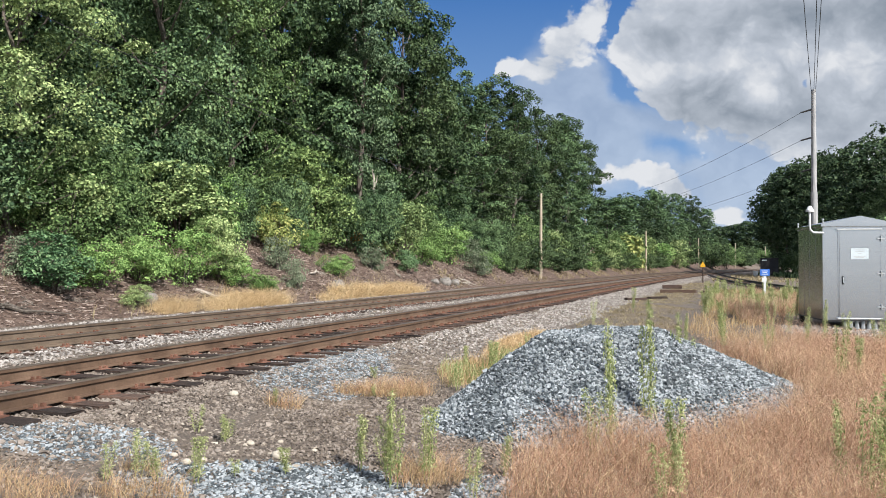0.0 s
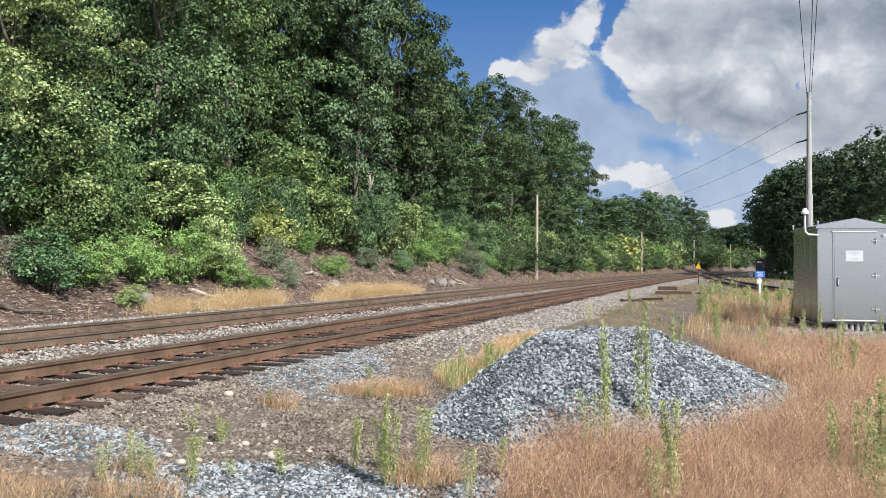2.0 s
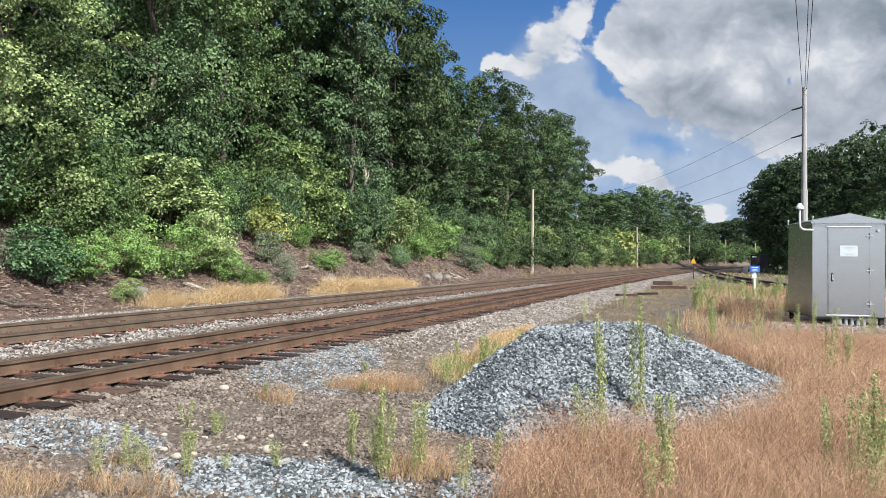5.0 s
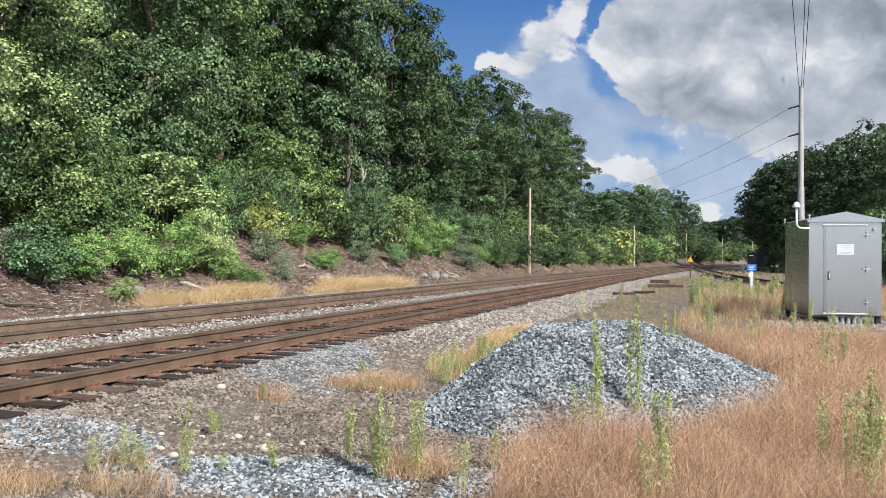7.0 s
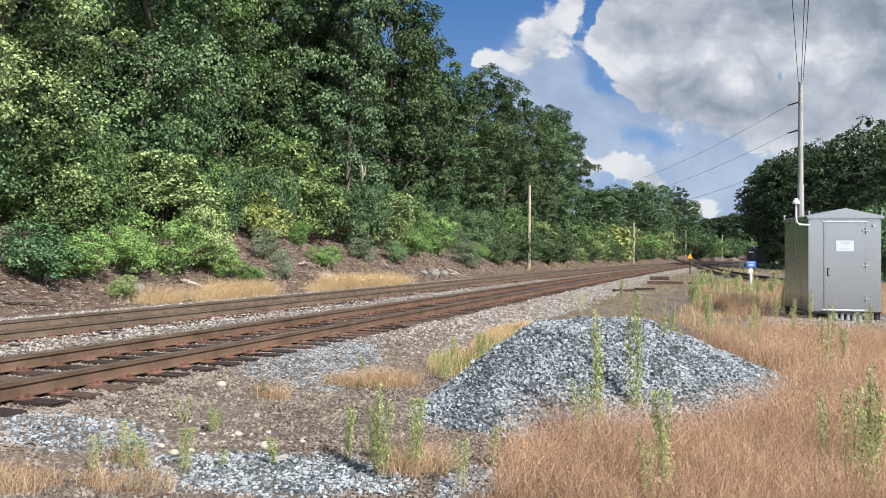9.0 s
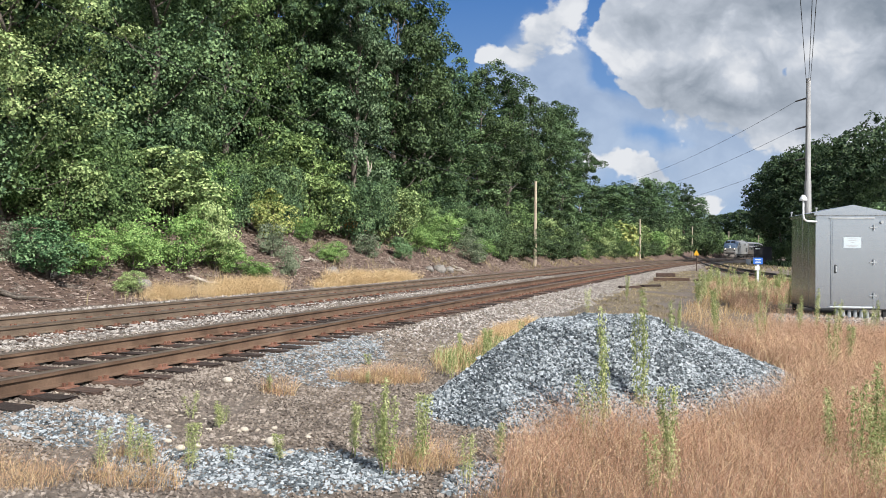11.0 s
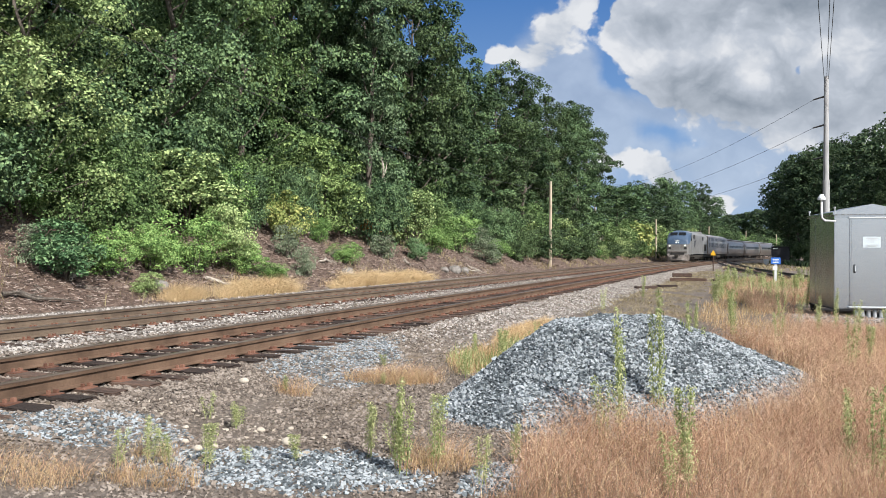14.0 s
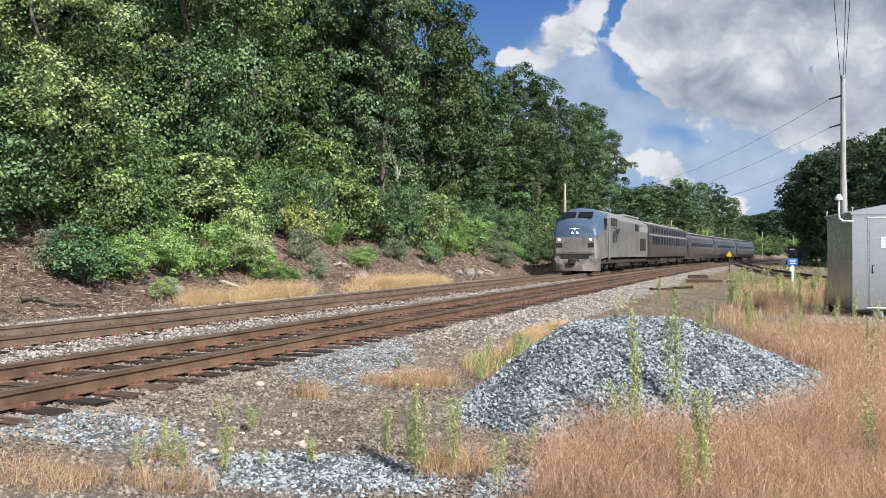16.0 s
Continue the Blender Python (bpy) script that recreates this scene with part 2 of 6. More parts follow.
def tubes(paths, sides=7):
    """Tapered tubes: paths is a list of (points, radii)."""
    vs, fs, base = [], [], 0
    for pts, radii in paths:
        pts, radii = np.asarray(pts, float), np.asarray(radii, float)
        way = np.gradient(pts, axis=0)
        way /= np.linalg.norm(way, axis=1)[:, None] + 1e-9
        ref = np.where(np.abs(way[:, 2:]) > 0.9, [[1.0, 0, 0]], [[0, 0, 1.0]])
        u = np.cross(way, ref)
        u /= np.linalg.norm(u, axis=1)[:, None] + 1e-9
        w = np.cross(way, u)
        a = np.arange(sides) * 2 * np.pi / sides
        v = pts[:, None] + radii[:, None, None] * (u[:, None] * np.cos(a)[None, :, None] + w[:, None] * np.sin(a)[None, :, None])
        n = len(pts)
        i, j = np.meshgrid(np.arange(n - 1), np.arange(sides), indexing="ij")
        p, q = i * sides + j, i * sides + (j + 1) % sides
        fs.append(np.stack([p, q, q + sides, p + sides], -1).reshape(-1, 4) + base)
        vs.append(v.reshape(-1, 3))
        base += n * sides
    return np.concatenate(vs), np.concatenate(fs)


def spread(values, size):
    return RNG.uniform(values[0], values[1], size)


CUBE = np.array([[x, y, z] for x in (-1, 1) for y in (-1, 1) for z in (-1, 1)], float) * 0.55
CUBE_FACES = np.array([[0, 1, 3, 2], [4, 6, 7, 5], [0, 4, 5, 1], [2, 3, 7, 6], [0, 2, 6, 4], [1, 5, 7, 3]])


def turns(n, rng=RNG):
    q = rng.normal(size=(n, 4))
    q /= np.linalg.norm(q, axis=1)[:, None]
    w, x, y, z = q.T
    return np.stack([np.stack([1 - 2 * (y * y + z * z), 2 * (x * y - w * z), 2 * (x * z + w * y)], -1),
                     np.stack([2 * (x * y + w * z), 1 - 2 * (x * x + z * z), 2 * (y * z - w * x)], -1),
                     np.stack([2 * (x * z - w * y), 2 * (y * z + w * x), 1 - 2 * (x * x + y * y)], -1)], 1)


def stones(places, sizes, flat=0.75):
    """Broken stones: six-sided angular lumps, each with its own shape and turn."""
    n = len(places)
    v = CUBE[None] * RNG.uniform(0.45, 1.35, (n, 8, 1)) + RNG.normal(0, 0.14, (n, 8, 3))
    v = v * RNG.uniform(0.6, 1.15, (n, 1, 3))
    v = np.einsum("nij,nkj->nki", turns(n), v)
    v[:, :, 2] *= flat
    v = v * np.asarray(sizes)[:, None, None] + np.asarray(places)[:, None]
    f = CUBE_FACES[None] + 8 * np.arange(n)[:, None, None]
    return v.reshape(-1, 3), f.reshape(-1, 4)


def blades(places, heights, lean, width, wind=(0.25, 0.1)):
    """Grass blades: narrow, bent, tapering strips of two pieces."""
    n = len(places)
    a = RNG.uniform(0, 2 * np.pi, n)
    out = np.stack([np.cos(a), np.sin(a), 0 * a], 1) * (lean * RNG.uniform(0.2, 1.0, n))[:, None] + np.array([wind[0], wind[1], 0]) * lean * 0.5
    b = a + RNG.uniform(-1, 1, n) + 1.57
    side = np.stack([np.cos(b), np.sin(b), 0 * b], 1) * width
    h = np.asarray(heights)[:, None]
    p0 = np.asarray(places)
    up = np.array([0, 0, 1.0])
    p1 = p0 + up * h * 0.6 + out * h * 0.35
    p2 = p0 + up * h * 0.95 + out * h
    v = np.stack([p0 - side, p0 + side, p1 - side * 0.8, p1 + side * 0.8, p2 - side * 0.3, p2 + side * 0.3], 1)
    f = np.array([[0, 1, 3, 2], [2, 3, 5, 4]])[None] + 6 * np.arange(n)[:, None, None]
    return v.reshape(-1, 3), f.reshape(-1, 4)


def leaf_cards(places, facing, size, rng, slim=0.45):
    """Leaves: folded four-cornered blades that turn mostly to facing."""
    n = len(places)
    nor = facing + rng.normal(0, 0.45, (n, 3))
    nor /= np.linalg.norm(nor, axis=1)[:, None]
    d = rng.normal(size=(n, 3)) + np.array([0, 0, -0.5])
    d -= nor * np.sum(d * nor, 1)[:, None]
    d /= np.linalg.norm(d, axis=1)[:, None] + 1e-9
    s = np.cross(nor, d)
    L = (size * rng.uniform(0.6, 1.35, n))[:, None]
    v = np.stack([places - d * L * 0.5, places + s * L * slim + nor * L * 0.12, places + d * L * 0.55 - nor * L * 0.1, places - s * L * slim + nor * L * 0.12], 1)
    f = np.array([0, 1, 2, 3])[None] + 4 * np.arange(n)[:, None]
    return v.reshape(-1, 3), f


def crown(lobes, count, size, rng, twig=0.45, per=150, slim=0.45, inner=150):
    """Leaves in cushion-shaped clumps over the outside of several lobes (x, y, z, radius, flatness)."""
    lobes = np.asarray(lobes, float)
    w = lobes[:, 3] ** 2
    m = max(6, count // per)
    i = rng.choice(len(lobes), m, p=w / w.sum())
    d = rng.normal(size=(m, 3))
    d[:, 2] += 0.15
    d /= np.linalg.norm(d, axis=1)[:, None]
    rad = lobes[i, 3] * np.clip(rng.normal(0.95, 0.14, m), 0.6, 1.3)
    c = lobes[i, :3] + d * rad[:, None] * np.stack([np.ones(m), np.ones(m), lobes[i, 4]], 1)
    inside = np.zeros(m, bool)
    for k in range(len(lobes)):
        q = (c - lobes[k, :3]) / (lobes[k, 3] * np.array([1, 1, lobes[k, 4]]))
        inside |= (np.sum(q * q, 1) < 0.45) & (i != k)
    c, d = c[~inside], d[~inside]
    m = len(c)
    r = twig * rng.uniform(0.9, 2.5, m)
    e = rng.normal(size=(m, per, 3)) + d[:, None] * 0.5 + np.array([0, 0, 0.45])
    e /= np.linalg.norm(e, axis=2)[:, :, None]
    p = c[:, None] + e * (r[:, None] * rng.uniform(0.35, 1.1, (m, per)) ** 0.6)[:, :, None] * np.array([1, 1, 0.62])
    face = e * 0.6 + d[:, None] * 0.25 + np.array([0, 0, 0.5])
    v, f = leaf_cards(p.reshape(-1, 3), face.reshape(-1, 3), size, rng, slim)
    # broad inner sprays that close the heart of the crown
    n = inner * len(lobes)
    i = np.repeat(np.arange(len(lobes)), inner)
    d = rng.normal(size=(n, 3))
    d /= np.linalg.norm(d, axis=1)[:, None]
    q = lobes[i, :3] + d * (lobes[i, 3] * rng.uniform(0.1, 0.5, n))[:, None] * np.stack([np.ones(n), np.ones(n), lobes[i, 4]], 1)
    v2, f2 = leaf_cards(q, d, np.minimum(lobes[i, 3] * 0.13, size * 1.2), rng, 0.5)
    return np.concatenate([v, v2]), np.concatenate([f, f2 + len(v)])


# ================= lie of the land =================
TRACK_FAR, TRACK_GAP, RAIL_TOP, CURVE_FROM, CURVE = -11.23, 4.19, 0.40, 35.0, 0.000433


def line_far(y):
    """The far track's centre line: straight, then a long bend to the right."""
    return TRACK_FAR + CURVE * np.maximum(np.asarray(y, float) - CURVE_FROM, 0) ** 2


def smooth(a, b, x):
    t = np.clip((x - a) / (b - a), 0, 1)
    return t * t * (3 - 2 * t)


def wobble(x, y, s=1.0):
    return (np.sin(x * 1.7 * s + 1.3 * np.sin(y * 0.9 * s)) + np.sin(y * 1.3 * s + 1.1 * np.sin(x * 1.1 * s + 2)) + np.sin((x + y) * 2.9 * s)) / 3


def land(x, y):
    """Height of the ground."""
    x, y = np.asarray(x, float), np.asarray(y, float)
    d, e = line_far(y) - x, x - line_far(y) - TRACK_GAP
    z = 0.03 + 0.14 * smooth(12, 26, y) + 0.02 * wobble(x, y)
    bed = np.where(e > -2.1, 0.186, 0.203)
    z = np.where(e < 2.6, bed + (z - bed) * smooth(1.45, 2.6, e), z)
    z = np.where(d > -6, bed, z)
    rise = np.clip(d - 3.3, 0, 6) * 0.45 + np.clip(d - 9.3, 0, 30) * 0.10
    z = np.where(d > 3.0, 0.185 + (bed - 0.185) * (1 - smooth(3.0, 3.4, d)) - 0.08 * smooth(3.0, 3.4, d) + rise * (1 + 0.12 * wobble(x, y, 0.4)) + 0.05 * wobble(x, y, 1.6) * smooth(3.3, 5, d), z)
    z = np.where((d > -6) & (d <= 3.0) & (e > 1.45), bed + (0.03 + 0.14 * smooth(12, 26, y) - bed) * smooth(1.45, 2.6, e), z)
    return z


def build_ground():
    xs = np.unique(np.concatenate([np.linspace(-3000, -60, 12), np.linspace(-60, -24, 20), np.arange(-24, 8, 0.4), np.linspace(8, 60, 40), np.linspace(60, 3000, 12)]))
    ys = np.unique(np.concatenate([np.linspace(-600, -10, 8), np.arange(-10, 40, 0.5), np.linspace(40, 320, 160), np.linspace(320, 4000, 14)]))
    X, Y = np.meshgrid(xs, ys)
    Z = land(X, Y)
    n, k = X.shape
    i, j = np.meshgrid(np.arange(n - 1), np.arange(k - 1), indexing="ij")
    a = i * k + j
    me = raw_mesh("ground", np.stack([X, Y, Z], -1).reshape(-1, 3), np.stack([a, a + 1, a + k + 1, a + k], -1).reshape(-1, 4), M_SOIL)
    tagged(part("ground", me, None, smooth=True), "brown gravelly soil beside the railway, rising to a bank", "ground", kind="structure")


build_ground()

# ================= tracks =================
RAIL_H = 0.165
RAIL = [(-0.068, 0), (0.068, 0), (0.068, 0.010), (0.014, 0.026), (0.009, 0.112), (0.035, 0.118), (0.036, RAIL_H - 0.014), (-0.036, RAIL_H - 0.014), (-0.035, 0.118), (-0.009, 0.112), (-0.014, 0.026), (-0.068, 0.010)]
HEAD = [(-0.0375, 0), (0.0375, 0), (0.0375, 0.007), (0.029, 0.0145), (-0.029, 0.0145), (-0.0375, 0.007)]


def offset_path(ys, off, z):
    """Points beside the far track's centre line, off metres to its right."""
    x = line_far(ys)
    slope = 2 * CURVE * np.maximum(ys - CURVE_FROM, 0)
    n = np.sqrt(1 + slope ** 2)
    return np.stack([x + off / n, ys - off * slope / n, 0 * ys + z], 1)


def tie_mesh():
    bm = box(-1.3, -0.115, -0.17, 1.3, 0.115, 0, 0.012)
    me = bpy.data.meshes.new("tie")
    for v in bm.verts:
        v.co += Vector((random.uniform(-0.02, 0.02), random.uniform(-0.008, 0.008), random.uniform(-0.006, 0.006)))
    bm.to_mesh(me), bm.free()
    me.materials.append(M_TIE)
    return me


TIES = [tie_mesh() for _ in range(5)]


def build_track(centre, label, steel):
    track = thing("railway_track", label, "railway track", kind="structure")
    ys = np.concatenate([np.arange(-25, 30, 5.0), np.arange(30, 430, 3.0)])
    for off in (-0.7525, 0.7525):
        v, f = sweep(RAIL, offset_path(ys, centre + off, RAIL_TOP - RAIL_H))
        rail = part("rail", raw_mesh("rail", v, f, steel), None, track)
        v, f = sweep(HEAD, offset_path(ys, centre + off, RAIL_TOP - 0.0145))
        part("rail_head", raw_mesh("rail_head", v, f, M_RAILHEAD), None, rail, "worn, dull rail head")
    y, k, rest, plates = -6.0, 0, [], []
    while y < 330:
        p = offset_path(np.array([y]), centre, 0.0)[0]
        a = math.atan(2 * CURVE * max(y - CURVE_FROM, 0))
        j = random.uniform(-0.05, 0.05)
        m = Matrix.Translation((p[0] + j, p[1], RAIL_TOP - RAIL_H - 0.013)) @ pose(0, 0, 0, 0, random.uniform(-0.3, 0.3), -math.degrees(a) + random.uniform(-1.6, 1.6))
        if k < 290:
            t = part("tie", TIES[k % 5], None, track)
            t.matrix_world = m
        else:
            rest.append(p)
        if y < 70:
            for s in (-0.7525, 0.7525):
                q = m @ Vector((s - j, 0, 0))
                plates.append((q.x, q.y, -math.sin(a)))
        y += random.uniform(0.42, 0.52)
        k += 1
    if rest:
        rest = np.array(rest)
        v = (CUBE / 0.55)[None] * np.array([1.3, 0.115, 0.08]) + rest[:, None] + np.array([0, 0, RAIL_TOP - 0.26])
        f = CUBE_FACES[None] + 8 * np.arange(len(rest))[:, None, None]
        tagged(part("far_ties", raw_mesh("far_ties", v.reshape(-1, 3), f.reshape(-1, 4), M_TIE), None, track), kind="stuff")
    q = np.array(plates)
    vs, fs, base = [], [], 0
    for dx, dy, sx, sy, sz, z in [(0, 0, 0.17, 0.09, 0.009, 0.0), (-0.10, -0.05, 0.022, 0.016, 0.03, 0.012), (0.10, 0.05, 0.022, 0.016, 0.03, 0.012), (0.10, -0.04, 0.016, 0.012, 0.035, 0.012)]:
        c = np.stack([q[:, 0] + dx, q[:, 1] + dy, 0 * q[:, 0] + RAIL_TOP - RAIL_H - 0.009 + z], 1)
        v = (CUBE / 0.55)[None] * np.array([sx, sy, sz]) + c[:, None]
        fs.append((CUBE_FACES[None] + 8 * np.arange(len(q))[:, None, None]).reshape(-1, 4) + base)
        vs.append(v.reshape(-1, 3))
        base += len(q) * 8
    tagged(part("plates_and_spikes", raw_mesh("plates_and_spikes", np.concatenate(vs), np.concatenate(fs), M_PLATE), None, track, "rust-red tie plates and spikes"), kind="stuff")


build_track(TRACK_GAP, "rusty railway track on dark weathered wooden ties", M_RAIL)
build_track(0.0, "brown-railed railway track along the foot of a bank", M_RAIL_OLD)


def build_spur():
    track = thing("spur_track", "old dark spur track curving off among weeds", "railway track", kind="structure")
    knots = np.array([(-4.0, 130.0), (-2.6, 105), (-1.3, 85), (-0.2, 70), (1.2, 57), (3.0, 44), (5.6, 32), (10.0, 21), (17, 10)])
    t = np.linspace(0, len(knots) - 1, 60)
    k = np.arange(len(knots))
    path = np.stack([np.interp(t, k, knots[:, 0]), np.interp(t, k, knots[:, 1]), 0 * t], 1)
    for _ in range(3):
        path[1:-1] = (path[:-2] + 2 * path[1:-1] + path[2:]) / 4
    way = np.gradient(path, axis=0)
    nrm = np.stack([way[:, 1], -way[:, 0], 0 * t], 1) / np.linalg.norm(way, axis=1)[:, None]
    for off in (-0.7525, 0.7525):
        v, f = sweep(RAIL, path + nrm * off + np.array([0, 0, 0.20]))
        part("rail", raw_mesh("rail", v, f, M_DARKMETAL), None, track)
    dist = np.concatenate([[0], np.cumsum(np.linalg.norm(np.diff(path, axis=0), axis=1))])
    for s in np.arange(18, dist[-1], 0.65):
        p = [np.interp(s, dist, path[:, c]) for c in range(2)]
        w = [np.interp(s, dist, way[:, c]) for c in range(2)]
        tie = part("tie", TIES[int(s * 7) % 5], None, track)
        tie.matrix_world = pose(p[0], p[1], 0.195, 0, 0, math.degrees(math.atan2(-w[0], w[1])))


build_spur()

# ================= loose stone =================


def scatter(name, label, material, x0, x1, y0, y1, density, size, keep, kind="stuff", sink=0.25, flat=0.75):
    n = int((x1 - x0) * (y1 - y0) * density)
    x, y = spread((x0, x1), n), spread((y0, y1), n)
    ok = keep(x, y)
    x, y = x[ok], y[ok]
    s = size * RNG.lognormal(0, 0.22, len(x))
    v, f = stones(np.stack([x, y, land(x, y) + s * sink], 1), s, flat)
    return tagged(part(name, raw_mesh(name, v, f, material), None), label, "gravel", kind=kind)


def off_track(y):
    return line_far(y)


def shoulder(x, y):
    e, d = x - off_track(y) - TRACK_GAP, off_track(y) - x
    ragged = 2.55 + 0.5 * wobble(x, y, 0.8)
    return (e < ragged) & (d < 3.2 + 0.3 * wobble(x, y))


def thin(y, near=9.0):
    return RNG.random(len(y)) < np.clip((near / np.maximum(y, near)) ** 1.3, 0.05, 1)


scatter("brown_ballast", "grey-brown crushed ballast along the near track", M_BALLAST, -9.3, -3.4, 2.5, 26, 560, 0.024, lambda x, y: shoulder(x, y) & (y > -0.8 * x - 1.0) & thin(y, 8.5))
scatter("pale_ballast", "pale crushed ballast between the two tracks", M_BALLAST_PALE, -14.4, -8.0, 5, 44, 200, 0.031, lambda x, y: shoulder(x, y) & (y > -0.8 * x - 1.5) & (x < -8.3 + 0.2 * wobble(x, y)) & thin(y, 11))
scatter("shoulder_ballast", "pale ballast shoulder beside the near track", M_BALLAST_PALE, -6.6, 0, 11, 110, 330, 0.031,
        lambda x, y: (np.abs(x - off_track(y) - TRACK_GAP - 2.35) < 1.0 + 0.3 * wobble(x, y)) & (RNG.random(len(y)) < np.clip((14 / y) ** 1.1, 0.1, 1) * smooth(10, 16, y)))


def lobe(x, y, cx, cy, a, b, turn=0.0):
    """Below one inside an oval with a ragged rim."""
    c, s = math.cos(turn), math.sin(turn)
    u, v = (x - cx) * c + (y - cy) * s, -(x - cx) * s + (y - cy) * c
    return (u / a) ** 2 + (v / b) ** 2 + 0.35 * wobble(x, y, 2.2)


def grey_patch(x, y):
    q = np.minimum.reduce([lobe(x, y, -5.5, 10.0, 1.0, 2.1, 0.25), lobe(x, y, -5.25, 4.95, 1.25, 0.55, 0.35), lobe(x, y, -3.2, 4.85, 1.3, 0.6, 0.1),
                           lobe(x, y, -1.62, 5.15, 0.25, 0.5), lobe(x, y, -4.6, 8.4, 0.5, 0.5)])
    return q < 1.0 - 0.5 * RNG.random(len(x))


scatter("blue_grey_gravel", "spilled blue-grey gravel lying in patches", M_GRAVEL, -7.2, -1.2, 3.4, 13, 2300, 0.0185, grey_patch)
scatter("grit", "grey-brown gravel strewn over trodden ground", M_BALLAST, -5.8, -1.2, 3.2, 13, 950, 0.0185, lambda x, y: thin(y, 8) & ~grey_patch(x, y))
scatter("cream_pebbles", "cream pebbles strewn along the gravel", M_COBBLE, -6.5, -3.0, 4.2, 7.2, 22, 0.032,
        lambda x, y: np.abs(y - 5.75 + 0.25 * (x + 4.5)) < 0.45, flat=0.6)


def cobble(x, y, s):
    bm = bmesh.new()
    bmesh.ops.create_icosphere(bm, subdivisions=2, radius=1)
    for v in bm.verts:
        v.co = Vector((v.co.x * s, v.co.y * s * 0.8, v.co.z * s * 0.62)) * (1 + 0.16 * noise.noise(v.co * 1.3 + Vector((x * 5, y * 5, 0))))
    ob = part("cobblestone", bm, M_COBBLE, None, smooth=True)
    ob.location = (x, y, float(land(x, y)) + s * 0.38)
    tagged(ob, "smooth cream cobblestone lying on brown gravel", "stone", "cobblestones beside the track")


for cx, cy, cs in [(-5.2, 7.29, 0.062), (-3.49, 5.51, 0.065), (-4.06, 5.09, 0.04), (-4.29, 5.22, 0.035), (-3.97, 5.82, 0.04), (-4.0, 5.22, 0.03), (-3.75, 5.95, 0.03), (-4.6, 5.6, 0.03), (-3.3, 5.75, 0.028)]:
    cobble(cx, cy, cs)


# ---- the gravel heap ----
HEAP = (-1.496, 8.388)


def heap_height(x, y):
    """A long flat-topped heap whose ridge runs away to the right."""
    c, k = math.cos(1.034), math.sin(1.034)
    u, v = (x - HEAP[0]) * c + (y - HEAP[1]) * k, (x - HEAP[0]) * k - (y - HEAP[1]) * c
    r = np.sqrt((u / np.where(u < 0, 1.92, 3.5)) ** 2 + (v / np.where(v < 0, 1.30, 1.67)) ** 2)
    h = 0.84 * np.clip((1 - r) / 0.688, 0, 1) ** 1.013
    return h + np.where(h > 0.02, 0.03 * wobble(x, y, 2.4), 0)


def build_heap():
    xs, ys = np.arange(-5.0, 2.2, 0.09), np.arange(6.0, 13.6, 0.09)
    X, Y = np.meshgrid(xs, ys)
    Hh = heap_height(X, Y)
    Z = land(X, Y) + np.where(Hh > 0.005, Hh - 0.02, -0.06)
    n, k = X.shape
    i, j = np.meshgrid(np.arange(n - 1), np.arange(k - 1), indexing="ij")
    a = (i * k + j)[(Hh[:-1, :-1] > 0.005) | (Hh[1:, 1:] > 0.005)]
    heap = thing("gravel_heap", "heap of blue-grey crushed stone on dry grass", "gravel heap")
    part("heap_core", raw_mesh("heap_core", np.stack([X, Y, Z], -1).reshape(-1, 3), np.stack([a, a + 1, a + k + 1, a + k], -1).reshape(-1, 4), M_GRAVEL), None, heap)
    n = 165000
    x, y = spread((-5.0, 2.2), n), spread((6.0, 13.6), n)
    h = heap_height(x, y)
    ok = (h > 0.012) | ((heap_height(x * 0.96 + HEAP[0] * 0.04, y * 0.96 + HEAP[1] * 0.04) > 0.01) & (RNG.random(n) < 0.35))
    x, y, h = x[ok], y[ok], h[ok]
    s = 0.0185 * RNG.lognormal(0, 0.24, len(x))
    v, f = stones(np.stack([x, y, land(x, y) + h + s * 0.15], 1), s, 0.85)
    tagged(part("crushed_stone", raw_mesh("crushed_stone", v, f, M_GRAVEL), None, heap), kind="stuff")


build_heap()

# ================= bark mulch on the bank =================


